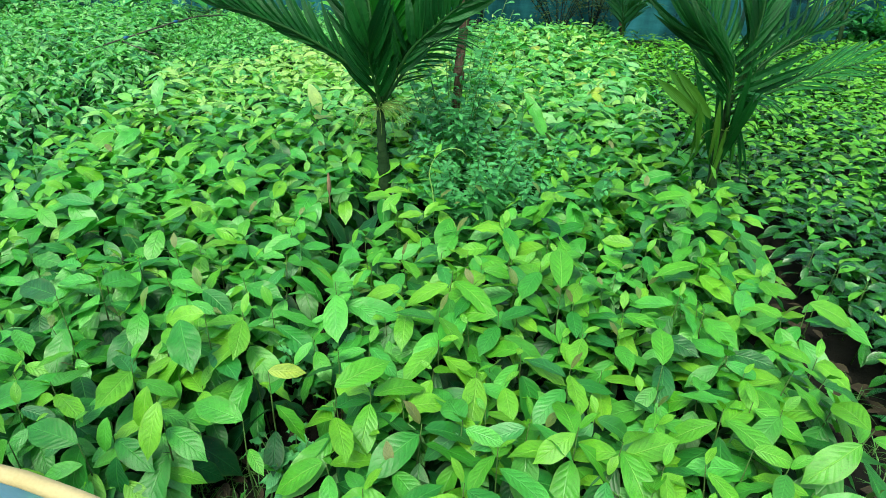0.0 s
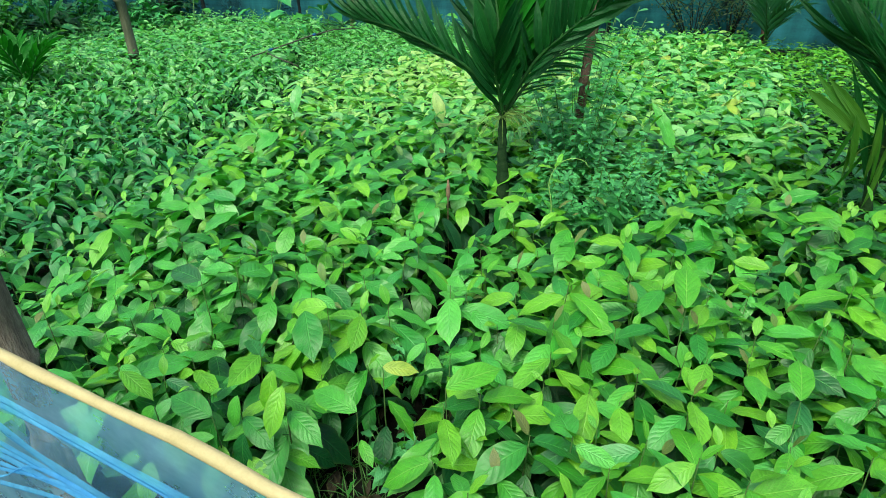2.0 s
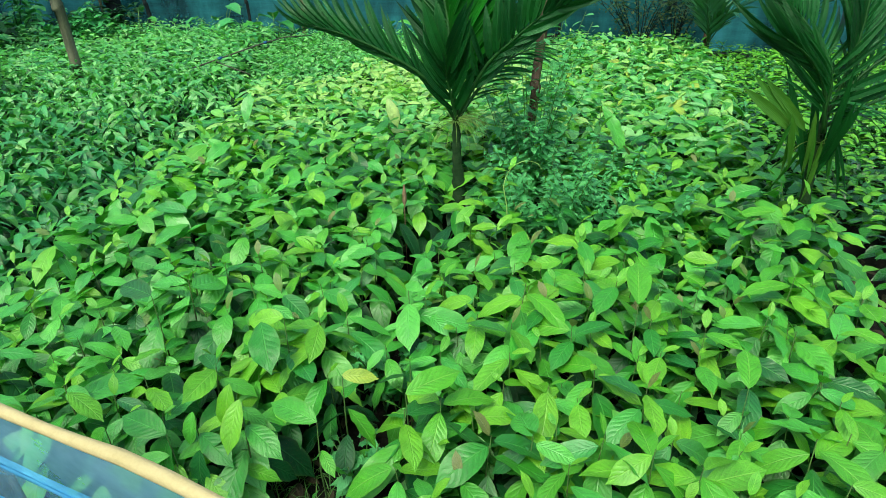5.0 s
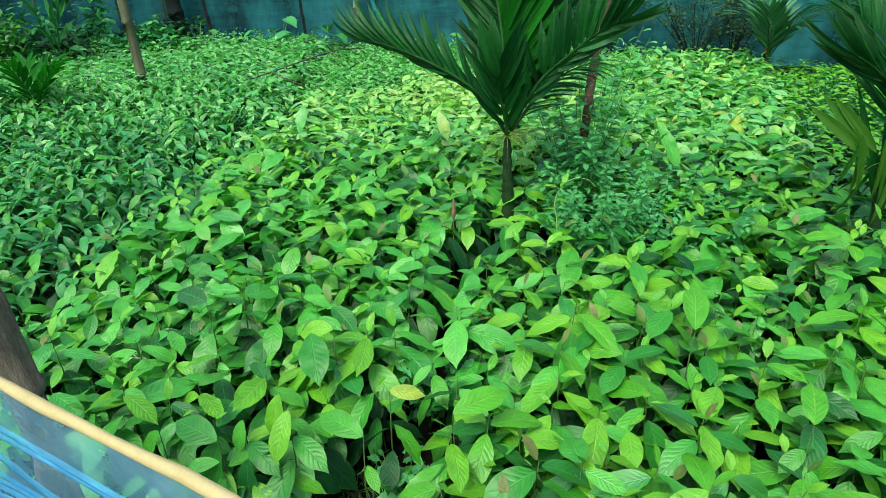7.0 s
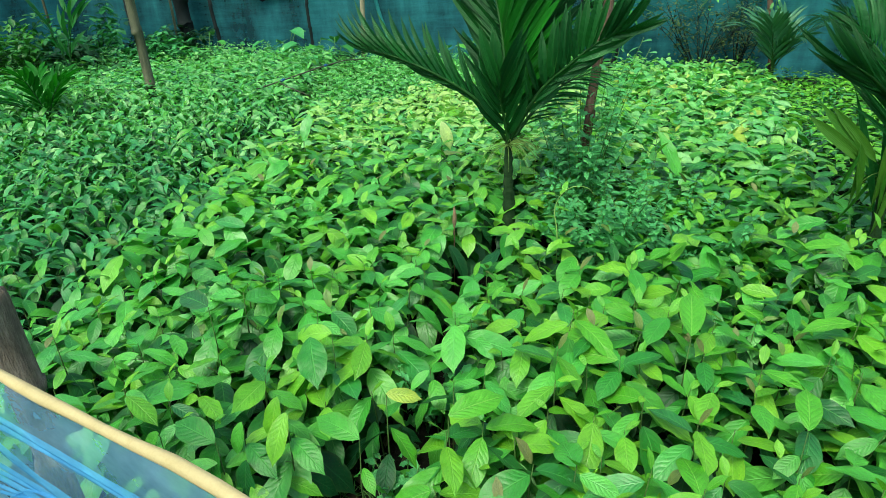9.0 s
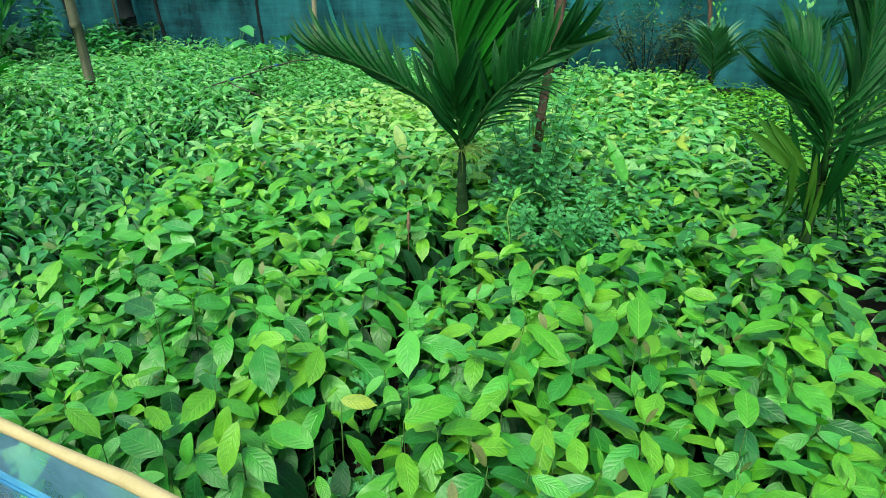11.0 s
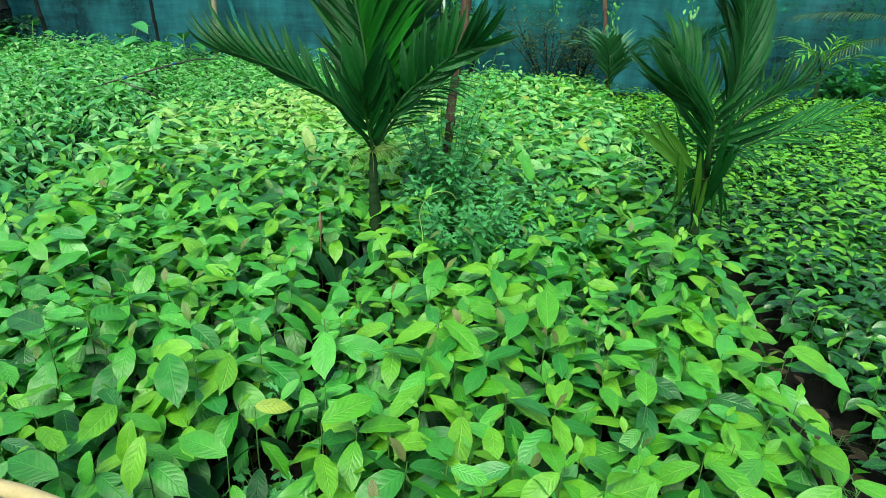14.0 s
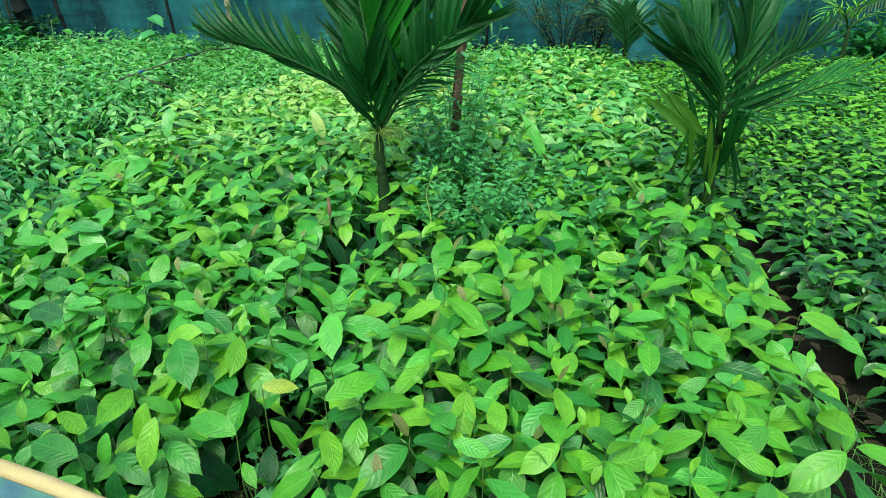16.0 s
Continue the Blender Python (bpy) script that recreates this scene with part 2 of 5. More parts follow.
TEAL_LEAF = leaf_material("blue_green_leaf", [(0.01, 0.16, 0.06), (0.014, 0.2, 0.08), (0.012, 0.18, 0.05)], vein=(0.05, 0.3, 0.14), rough=0.5)
PALE_LEAF = leaf_material("pale_leaf", [(0.5, 0.55, 0.45), (0.4, 0.5, 0.35), (0.3, 0.45, 0.25)], vein=(0.6, 0.62, 0.5), quilt=0.1)
LITTER = leaf_material("dead_leaf", [(0.04, 0.032, 0.018), (0.065, 0.052, 0.03), (0.03, 0.026, 0.016)], vein=(0.08, 0.062, 0.038), rough=0.8, gloss=0.2, through_light=0.1)
STEM = rough_material("seedling_stem", [(0.3, (0.035, 0.06, 0.015)), (0.7, (0.06, 0.17, 0.03))], 40.0, 0.7)
GREEN_STEM = rough_material("green_stem", [(0.3, (0.05, 0.15, 0.03)), (0.7, (0.11, 0.26, 0.05))], 30.0, 0.5, 0.2)
RACHIS = rough_material("palm_rachis", [(0.3, (0.006, 0.045, 0.008)), (0.7, (0.018, 0.085, 0.014))], 25.0, 0.45, 0.2)
TRUNK = rough_material("palm_trunk", [(0.3, (0.003, 0.014, 0.003)), (0.5, (0.008, 0.036, 0.007)), (0.62, (0.018, 0.042, 0.011)), (0.8, (0.055, 0.052, 0.028))], 16.0, 0.8, 0.9, (1, 1, 2.8))
BAMBOO = rough_material("weathered_bamboo", [(0.3, (0.025, 0.04, 0.02)), (0.55, (0.09, 0.105, 0.055)), (0.75, (0.2, 0.2, 0.12))], 9.0, 0.7, 0.3, (3, 3, 0.4))
PALE_BAMBOO = rough_material("pale_bamboo", [(0.3, (0.13, 0.14, 0.07)), (0.7, (0.3, 0.29, 0.17))], 8.0, 0.6, 0.2, (3, 3, 0.4))
POST_WOOD = rough_material("mossy_red_wood", [(0.3, (0.03, 0.045, 0.02)), (0.42, (0.07, 0.05, 0.028)), (0.58, (0.12, 0.085, 0.055)), (0.75, (0.24, 0.2, 0.14))], 12.0, 0.85, 0.6, (2, 2, 0.6))
DARK_WOOD = rough_material("dark_wet_wood", [(0.3, (0.004, 0.009, 0.008)), (0.7, (0.012, 0.022, 0.017))], 12.0, 0.8, 0.6, (2, 2, 0.5))
# soil darkened to near black: the shade between the beds is in its colour
SOIL = rough_material("shaded_soil", [(0.3, (0.003, 0.0036, 0.002)), (0.55, (0.006, 0.0075, 0.004)), (0.75, (0.016, 0.018, 0.01))], 5.0, 0.95, 0.9, fine=11.0, distance=0.03)
NET = net_material("teal_shade_net", (0.035, 0.29, 0.29), (0.006, 0.05, 0.06), 0.36, (0.16, 0.58, 0.55), streak=(1.3, 1.3, 0.35), streak_scale=1.5)
NET_PALE = net_material("pale_teal_shade_net", (0.05, 0.42, 0.36), (0.015, 0.22, 0.2), 0.2)
BLUE_NET = net_material("blue_insect_net", (0.27, 0.6, 0.74), (0.18, 0.48, 0.62), 0.64, streak=(1.6, 1.6, 3.6), streak_scale=2.2, folds=0.15)
HEM = rough_material("yellow_hem_tape", [(0.3, (0.35, 0.31, 0.13)), (0.7, (0.45, 0.4, 0.19))], 7.0, 0.7, 0.12, (4, 4, 8))
BLUE_FOLD = net_material("gathered_blue_net", (0.13, 0.52, 0.78), (0.1, 0.45, 0.7), 0.56, (0.45, 0.82, 1.0), streak=(2, 2, 14), streak_scale=4.0)
METAL = rough_material("corrugated_zinc", [(0.3, (0.06, 0.06, 0.055)), (0.7, (0.15, 0.15, 0.14))], 3.0, 0.5, 0.2)
PIPE = rough_material("dry_branch_bark", [(0.3, (0.04, 0.045, 0.03)), (0.7, (0.1, 0.095, 0.065))], 20.0, 0.7, 0.3)


# ---------------------------------------------------------------- mesh helpers
def mesh_of(name, verts, faces, mats, uvs=None, index=None, smooth=True):
    me = bpy.data.meshes.new(name)
    me.from_pydata(verts, [], faces)
    for m in mats if isinstance(mats, (list, tuple)) else [mats]:
        me.materials.append(m)
    if uvs is not None:
        layer = me.uv_layers.new(name="UVMap")
        loops = np.empty(len(me.loops), dtype=np.int32)
        me.loops.foreach_get("vertex_index", loops)
        layer.data.foreach_set("uv", np.asarray(uvs, dtype=np.float32)[loops].ravel())
    if index is not None:
        me.polygons.foreach_set("material_index", np.asarray(index, dtype=np.int32))
    if smooth:
        me.polygons.foreach_set("use_smooth", np.ones(len(me.polygons), dtype=bool))
    me.update()
    return me


def part(name, me, parent, label=""):
    ob = new(name, me)
    ob.parent = parent
    return tagged(ob, label)


def thing(name, label, category, group="", m=None):
    ob = new(name)
    ob.empty_display_size = 0.1
    if m is not None:
        ob.matrix_basis = m
    return tagged(ob, label, category, group)


def leaf_grid(nl, nw, width, fold=0.25, arch=0.3, wave=0.0, belly=0.45, tip=1.0, twist=0.0, seed=0):
    """A leaf of length 1 along +y from its stalk, faces up: (verts, quads, uvs)."""
    r = random.Random(seed)
    ph = r.uniform(0, 6.28)
    v, uv = [], []
    for i in range(nl + 1):
        s = i / nl
        q = s ** (0.69 / -math.log(belly))
        w = width * max(0.02, max(0.0, math.sin(math.pi * q)) ** tip * (1 - 0.62 * min(1.0, max(0.0, (s - 0.74) / 0.22)) ** 1.3))
        y, z = s * (1 - 0.12 * arch * s), -arch * s * s * 0.55
        a = twist * s
        for j in range(nw + 1):
            u = j / nw * 2 - 1
            x = u * w / 2
            lift = abs(u) * w * 0.5 * fold + wave * (math.sin(ph + s * 17 + u * 2) + 0.25 * math.sin(2 * ph + s * 31 - u)) * abs(u) * w
            v.append((x * math.cos(a) - lift * math.sin(a), y, z + lift * math.cos(a) + x * math.sin(a)))
            uv.append((j / nw, s))
    q = [(i * (nw + 1) + j, i * (nw + 1) + j + 1, (i + 1) * (nw + 1) + j + 1, (i + 1) * (nw + 1) + j) for i in range(nl) for j in range(nw)]
    return np.array(v), np.array(q), np.array(uv)


def tube(points, radii, sides=6):
    """Verts and faces of a capped tube along points."""
    pts = [Vector(p) for p in points]
    v, f = [], []
    for i, p in enumerate(pts):
        d = (pts[min(i + 1, len(pts) - 1)] - pts[max(i - 1, 0)]).normalized()
        a = d.orthogonal().normalized() if i == 0 else (a - d * a.dot(d)).normalized()
        b = d.cross(a)
        for k in range(sides):
            t = 6.28318 * k / sides
            v.append(tuple(p + (a * math.cos(t) + b * math.sin(t)) * radii[i]))
    for i in range(len(pts) - 1):
        for k in range(sides):
            f.append((i * sides + k, i * sides + (k + 1) % sides, (i + 1) * sides + (k + 1) % sides, (i + 1) * sides + k))
    f.append(tuple(range(sides - 1, -1, -1)))
    f.append(tuple((len(pts) - 1) * sides + k for k in range(sides)))
    return v, f


def merged(pieces):
    """Joins (verts, faces[, uvs]) pieces of any kind into one."""
    v, f, uv = [], [], []
    for p in pieces:
        o = len(v)
        v.extend(tuple(x) for x in p[0])
        f.extend(tuple(int(i) + o for i in q) for q in p[1])
        uv.extend(tuple(x) for x in p[2]) if len(p) > 2 else uv.extend((0.3, 0.5) for _ in p[0])
    return v, f, uv


def scatter(name, grids, placed, mats):
    """One mesh of many leaves. placed: rows of (matrix, grid number, material number); all grids share one topology."""
    nv, q, uv = len(grids[0][0]), grids[0][1], grids[0][2]
    ms = np.array([np.array(m) for m, _, _ in placed])
    g = np.array([k for _, k, _ in placed])
    base = np.array([k[0] for k in grids])[g]
    verts = np.einsum("nij,nvj->nvi", ms[:, :3, :3], base) + ms[:, None, :3, 3]
    faces = (q[None] + (np.arange(len(placed)) * nv)[:, None, None]).reshape(-1, 4)
    me = bpy.data.meshes.new(name)
    n_f = len(faces)
    me.vertices.add(verts.shape[0] * nv)
    me.vertices.foreach_set("co", verts.astype(np.float32).ravel())
    me.loops.add(n_f * 4)
    me.loops.foreach_set("vertex_index", faces.astype(np.int32).ravel())
    me.polygons.add(n_f)
    me.polygons.foreach_set("loop_start", np.arange(0, n_f * 4, 4, dtype=np.int32))
    me.polygons.foreach_set("material_index", np.repeat([k for _, _, k in placed], len(q)).astype(np.int32))
    me.polygons.foreach_set("use_smooth", np.ones(n_f, dtype=bool))
    layer = me.uv_layers.new(name="UVMap")
    layer.data.foreach_set("uv", np.tile(uv[q.ravel()], (len(placed), 1)).astype(np.float32).ravel())
    for m in mats:
        me.materials.append(m)
    me.update(calc_edges=True)
    return me


def leaf_matrix(x, y, z, az, pitch, roll, length):
    """Leaf at its stalk's foot: az round z, pitch up from level, roll about its length."""
    return Matrix.LocRotScale((x, y, z), None, None) @ Euler((0, 0, az)).to_matrix().to_4x4() @ Euler((pitch, 0, 0)).to_matrix().to_4x4() @ Euler((0, roll, 0)).to_matrix().to_4x4() @ Matrix.Scale(length, 4)


# ---------------------------------------------------------------- ground
def ground_sheet():
    n = 140
    xs = [-60 + 120 * ((i / n - 0.5) * abs(i / n - 0.5) * 2 + 0.5) for i in range(n + 1)]
    ys = [4 + (abs(t) ** 2.2) * (66 if t > 0 else -44) for t in (2 * i / n - 1 for i in range(n + 1))]
    v = [(x, y, 0.025 * noise.noise((x * 1.3, y * 1.3, 0)) + 0.02 * noise.noise((x * 5, y * 5, 3)) - 0.03) for y in ys for x in xs]
    f = [(j * (n + 1) + i, j * (n + 1) + i + 1, (j + 1) * (n + 1) + i + 1, (j + 1) * (n + 1) + i) for j in range(n) for i in range(n)]
    return tagged(new("ground", mesh_of("ground", v, f, SOIL)), "dark bare soil of the nursery ground, shade put into its colour", "ground", kind="structure")


ground_sheet()


# ---------------------------------------------------------------- the plan of the beds
def gap_x(y):
    """The narrow furrow between the two near beds."""
    return -0.43 + 0.02 * (y - 1.0) + 0.06 * max(0.0, y - 2.1)


def right_edge(y):
    return 1.27 + 0.12 * (y - 1.2) + 0.12 * max(0.0, y - 2.0)


def left_edge(y):
    return -2.1 - 0.15 * max(0.0, y - 2.8)


def in_main(x, y):
    if not (0.72 < y < 3.55 and left_edge(y) + 0.12 * noise.noise((y * 2, 0, 5)) < x < right_edge(y) + 0.07 * noise.noise((y * 3, 1, 0))):
        return False
    if abs(x - gap_x(y)) < (0.14 if y < 1.25 else 0.075):
        return False
    if x < gap_x(y) and y < 1.06 - 0.12 * (x + 0.5) + 0.06 * noise.noise((x * 4, 0, 1)):
        return False
    if math.hypot((x + 0.58) / 0.24, (y - 1.06) / 0.33) < 1 or math.hypot((x + 0.4) / 0.22, (y - 1.0) / 0.22) < 1:
        return False
    if math.hypot(x + 0.27, y - 2.95) < 0.13 or math.hypot(x - 1.52, y - 3.06) < 0.12:
        return False
    return not math.hypot((x - 0.3) / 0.38, (y - 3.05) / 0.35) < 1


HI = [leaf_grid(16, 4, rng.uniform(0.38, 0.49), rng.uniform(0.02, 0.24), rng.uniform(0.15, 0.8), rng.uniform(0.02, 0.06), rng.uniform(0.47, 0.54), rng.uniform(0.58, 0.74), rng.uniform(-0.25, 0.25), i) for i in range(18)]
MID = [leaf_grid(8, 2, rng.uniform(0.34, 0.46), rng.uniform(0.05, 0.3), rng.uniform(0.2, 0.9), 0.03, rng.uniform(0.46, 0.54), 0.7, rng.uniform(-0.25, 0.25), i) for i in range(10)]
SLIM = [leaf_grid(4, 2, rng.uniform(0.28, 0.38), rng.uniform(0.2, 0.5), rng.uniform(0.4, 1.0), 0, rng.uniform(0.42, 0.5), 0.85, rng.uniform(-0.25, 0.25), i) for i in range(8)]
OVAL = [leaf_grid(4, 2, rng.uniform(0.42, 0.52), rng.uniform(0.2, 0.5), rng.uniform(0.1, 0.5), 0, rng.uniform(0.48, 0.58), 0.8, rng.uniform(-0.2, 0.2), i) for i in range(8)]


def seedling_leaves(r, h, n, size, droop=0.0):
    """Leaves of one seedling standing at the origin: rows of (matrix, rank from 0 at the foot to 1 at the top)."""
    out, a0 = [], r.uniform(0, 6.28)
    for i in range(n):
        k = i / max(1, n - 1)
        az = a0 + i * 2.4 + r.uniform(-0.4, 0.4)
        z = h * (0.36 + 0.62 * k ** 0.8)
        pitch = -0.54 + 0.62 * k ** 2 + r.uniform(-0.3, 0.3) - droop
        ln = size * (0.72 + 0.5 * math.sin(math.pi * min(1, 0.25 + 0.72 * k))) * r.uniform(0.72, 1.2)
        if k == 1:
            ln, pitch = size * r.uniform(0.3, 0.5), r.uniform(0.5, 1.2)
        off = 0.022 * (1.2 - k)
        out.append((leaf_matrix(-math.sin(az) * off, math.cos(az) * off, z, az, pitch, r.uniform(-0.45, 0.45), ln), k))
    return out


def stem_mesh(h, r):
    v, f = tube([(0, 0, -0.04), (r.uniform(-0.012, 0.012), r.uniform(-0.012, 0.012), h * 0.5), (0, 0, h * 0.985)], [0.0036, 0.0026, 0.0012], 5)
    return mesh_of("stem", v, f, STEM)


# spots of the near bed: a jittered grid
spots = []
y = 0.74
row = 0
while y < 3.6:
    x = -2.6 + (row % 2) * 0.07
    while x < 2.0:
        px, py = x + rng.uniform(-0.035, 0.035), y + rng.uniform(-0.035, 0.035)
        if in_main(px, py):
            spots.append((px, py))
        x += 0.138
    y += 0.122
    row += 1
near = sorted(spots, key=lambda s: s[1] + 0.25 * abs(s[0]))
single, rest = near[:275], near[275:]

leaf_data = {}


def leaf_data_of(k, mat):
    if (k, mat.name) not in leaf_data:
        v, q, uv = HI[k]
        leaf_data[(k, mat.name)] = mesh_of("leaf", v.tolist(), q.tolist(), mat, uv)
    return leaf_data[(k, mat.name)]


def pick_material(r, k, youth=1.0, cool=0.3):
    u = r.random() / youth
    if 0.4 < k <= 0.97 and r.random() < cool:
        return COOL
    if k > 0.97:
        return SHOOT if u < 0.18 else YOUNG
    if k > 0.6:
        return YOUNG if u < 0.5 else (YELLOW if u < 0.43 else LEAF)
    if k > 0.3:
        return LEAF if u < 0.8 else (OLD_SHADED if u < 0.95 else YOUNG)
    # foot leaves mostly take the dark green that paints the shade between plants
    return OLD_SHADED if u < 0.6 else LEAF


def seedling(seed, youth):
    """A big-leaved seedling: stem and leaves, each a part."""
    r = random.Random(seed)
    h = r.uniform(0.31, 0.4)
    root = thing("seedling", "green big-leaved tree seedling growing in a dense nursery bed", "seedling", "seedlings of the near bed")
    part("stem", stem_mesh(h, r), root, "thin brown stem")
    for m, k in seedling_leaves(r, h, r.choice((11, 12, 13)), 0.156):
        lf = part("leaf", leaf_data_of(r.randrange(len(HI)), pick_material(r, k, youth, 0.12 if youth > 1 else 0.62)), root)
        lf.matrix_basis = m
    return root


protos = [seedling(100 + i, 1.35 if i % 2 else 0.8) for i in range(24)]
for i, (px, py) in enumerate(single):
    patch = noise.noise((px * 1.6, py * 1.6, 9))
    s = rng.uniform(0.88, 1.1) * (1 + 0.14 * noise.noise((px * 2.2, py * 2.2, 4)))
    m = Matrix.Translation((px, py, -0.02)) @ Euler((rng.uniform(-0.12, 0.12), rng.uniform(-0.12, 0.12), rng.uniform(0, 6.28))).to_matrix().to_4x4() @ Matrix.Scale(s, 4)
    # odd prototypes are lighter, even ones carry the left half's cool shade colour
    k = 2 * rng.randrange(12) + (1 if patch + 0.2 * px + (0.15 if px > gap_x(py) else -0.1) + rng.uniform(-0.35, 0.35) > -0.02 else 0)
    if i < len(protos):
        protos[i].matrix_basis = m
    else:
        copy_thing(protos[k], m)


single_data = {}


def single_leaf(grids, g, mat):
    key = (id(grids), g, mat.name)
    if key not in single_data:
        v, q, uv = grids[g]
        single_data[key] = mesh_of("leaf", v.tolist(), q.tolist(), mat, uv)
    return single_data[key]


def bed(name, label, where, x0, x1, y0, y1, step, height, count, size, grids, mats, choose, droop=0.0, seed=1, singles=0, rank=None, single_label="", group="", single_name="seedling"):
    """A bed of many seedlings: the nearest ones by rank(x, y) each a thing of its own, the rest one mesh of leaves; where(x, y) tells whether a spot belongs to it."""
    r, placed, plants = random.Random(seed), [], []
    ny, nx = int((y1 - y0) / step), int((x1 - x0) / step)
    for j in range(ny):
        for i in range(nx):
            px, py = x0 + (i + 0.5 * (j % 2) + r.uniform(-0.3, 0.3)) * step, y0 + (j + r.uniform(-0.3, 0.3)) * step
            if not where(px, py):
                continue
            h = height(px, py) * r.uniform(0.85, 1.15) * (1 + 0.18 * noise.noise((px * 1.5, py * 1.5, seed)))
            leaves = [(m, r.randrange(len(grids)), choose(r, k, px, py)) for m, k in seedling_leaves(r, h, count, size * r.uniform(0.85, 1.15), droop)]
            plants.append((px, py, h, leaves))
    if singles:
        plants.sort(key=lambda p: rank(p[0], p[1]))
    for px, py, h, leaves in plants[:singles]:
        root = thing(single_name, single_label, "seedling", group, Matrix.Translation((px, py, -0.02)))
        part("stem", stem_mesh(h, r), root)
        for m, g, k in leaves:
            part("leaf", single_leaf(grids, g, mats[k]), root).matrix_basis = m
    for px, py, h, leaves in plants[singles:]:
        placed += [(Matrix.Translation((px, py, -0.02)) @ m, g, k) for m, g, k in leaves]
    return tagged(new(name, scatter(name, grids, placed, mats)), label, "seedlings", kind="stuff")


MAIN_MATS = [LEAF, YOUNG, OLD_SHADED, YELLOW, SHOOT, COOL]


def main_choice(r, k, cool):
    return MAIN_MATS.index(pick_material(r, k, 1.0, cool))


def rest_bed():
    placed, r = [], random.Random(5)
    for px, py in rest:
        s = r.uniform(0.95, 1.25) if px < gap_x(py) else r.uniform(0.9, 1.2)
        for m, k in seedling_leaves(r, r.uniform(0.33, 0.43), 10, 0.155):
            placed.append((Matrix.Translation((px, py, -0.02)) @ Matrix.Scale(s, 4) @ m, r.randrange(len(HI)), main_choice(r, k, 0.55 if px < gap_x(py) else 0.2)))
    tagged(new("seedling_bed", scatter("seedling_bed", HI, placed, MAIN_MATS)), "dense bed of green big-leaved tree seedlings", "seedlings", kind="stuff")


rest_bed()
# paler and yellower copies with the sunlight on the far bed painted in
PALE_SUNLIT = leaf_material("pale_sunlit_leaf", [(0.22, 0.62, 0.08), (0.32, 0.7, 0.12), (0.4, 0.73, 0.16), (0.17, 0.58, 0.08)], vein=(0.45, 0.68, 0.2), rough=0.36, gloss=0.7, through_light=0.3)
GOLD_SUNLIT = leaf_material("golden_sunlit_leaf", [(0.4, 0.7, 0.14), (0.5, 0.75, 0.2), (0.32, 0.68, 0.12), (0.56, 0.76, 0.24)], vein=(0.6, 0.72, 0.25), rough=0.36, gloss=0.7, through_light=0.32, spots=0.5)
FAR_MATS = [FAR_LEAF, LEAF, YOUNG, YELLOW, SHADE_LEAF, OLD_SHADED, PALE_SUNLIT, GOLD_SUNLIT]


def ease(a, b, x):
    t = min(1.0, max(0.0, (x - a) / (b - a)))
    return t * t * (3 - 2 * t)


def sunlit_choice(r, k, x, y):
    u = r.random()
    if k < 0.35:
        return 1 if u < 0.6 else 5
    # golden leaves paint the sunlit patch round (-1.0, 6.1)
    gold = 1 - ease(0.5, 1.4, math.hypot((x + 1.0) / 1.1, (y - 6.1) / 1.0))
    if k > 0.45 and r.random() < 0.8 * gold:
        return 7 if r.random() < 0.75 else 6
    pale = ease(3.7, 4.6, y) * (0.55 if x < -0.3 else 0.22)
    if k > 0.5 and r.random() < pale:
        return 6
    # lit leaf colour takes over towards the back
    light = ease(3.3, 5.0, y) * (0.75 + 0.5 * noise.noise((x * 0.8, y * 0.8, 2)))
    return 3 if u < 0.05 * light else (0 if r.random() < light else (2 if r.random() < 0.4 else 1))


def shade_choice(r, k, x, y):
    # darkest green low down, painting the shaded gaps
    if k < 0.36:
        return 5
    # from the shaded leaf colours to the lit one towards the back
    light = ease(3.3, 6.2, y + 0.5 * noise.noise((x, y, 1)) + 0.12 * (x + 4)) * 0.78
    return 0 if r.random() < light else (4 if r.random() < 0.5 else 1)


def mid_edge(y):
    return 1.5 + 0.17 * (y - 3.6)


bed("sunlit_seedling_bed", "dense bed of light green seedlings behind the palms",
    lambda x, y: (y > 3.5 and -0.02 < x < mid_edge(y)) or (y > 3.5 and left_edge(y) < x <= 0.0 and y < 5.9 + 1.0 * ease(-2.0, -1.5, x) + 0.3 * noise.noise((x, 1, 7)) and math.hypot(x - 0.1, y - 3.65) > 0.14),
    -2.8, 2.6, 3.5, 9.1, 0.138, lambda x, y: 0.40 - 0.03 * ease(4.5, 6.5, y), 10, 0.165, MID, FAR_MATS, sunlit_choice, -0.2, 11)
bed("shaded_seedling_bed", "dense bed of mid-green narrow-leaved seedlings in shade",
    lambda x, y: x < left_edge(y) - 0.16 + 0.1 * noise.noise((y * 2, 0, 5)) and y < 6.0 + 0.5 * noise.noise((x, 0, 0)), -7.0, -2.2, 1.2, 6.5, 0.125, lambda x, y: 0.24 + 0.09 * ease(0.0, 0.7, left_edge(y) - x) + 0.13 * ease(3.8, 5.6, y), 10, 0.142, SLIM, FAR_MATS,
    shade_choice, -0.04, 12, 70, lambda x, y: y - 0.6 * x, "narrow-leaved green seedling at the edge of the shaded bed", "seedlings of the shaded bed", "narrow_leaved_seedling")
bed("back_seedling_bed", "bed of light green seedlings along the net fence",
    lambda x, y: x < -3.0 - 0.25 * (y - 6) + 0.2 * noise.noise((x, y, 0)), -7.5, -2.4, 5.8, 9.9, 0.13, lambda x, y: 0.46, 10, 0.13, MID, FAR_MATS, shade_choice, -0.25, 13)
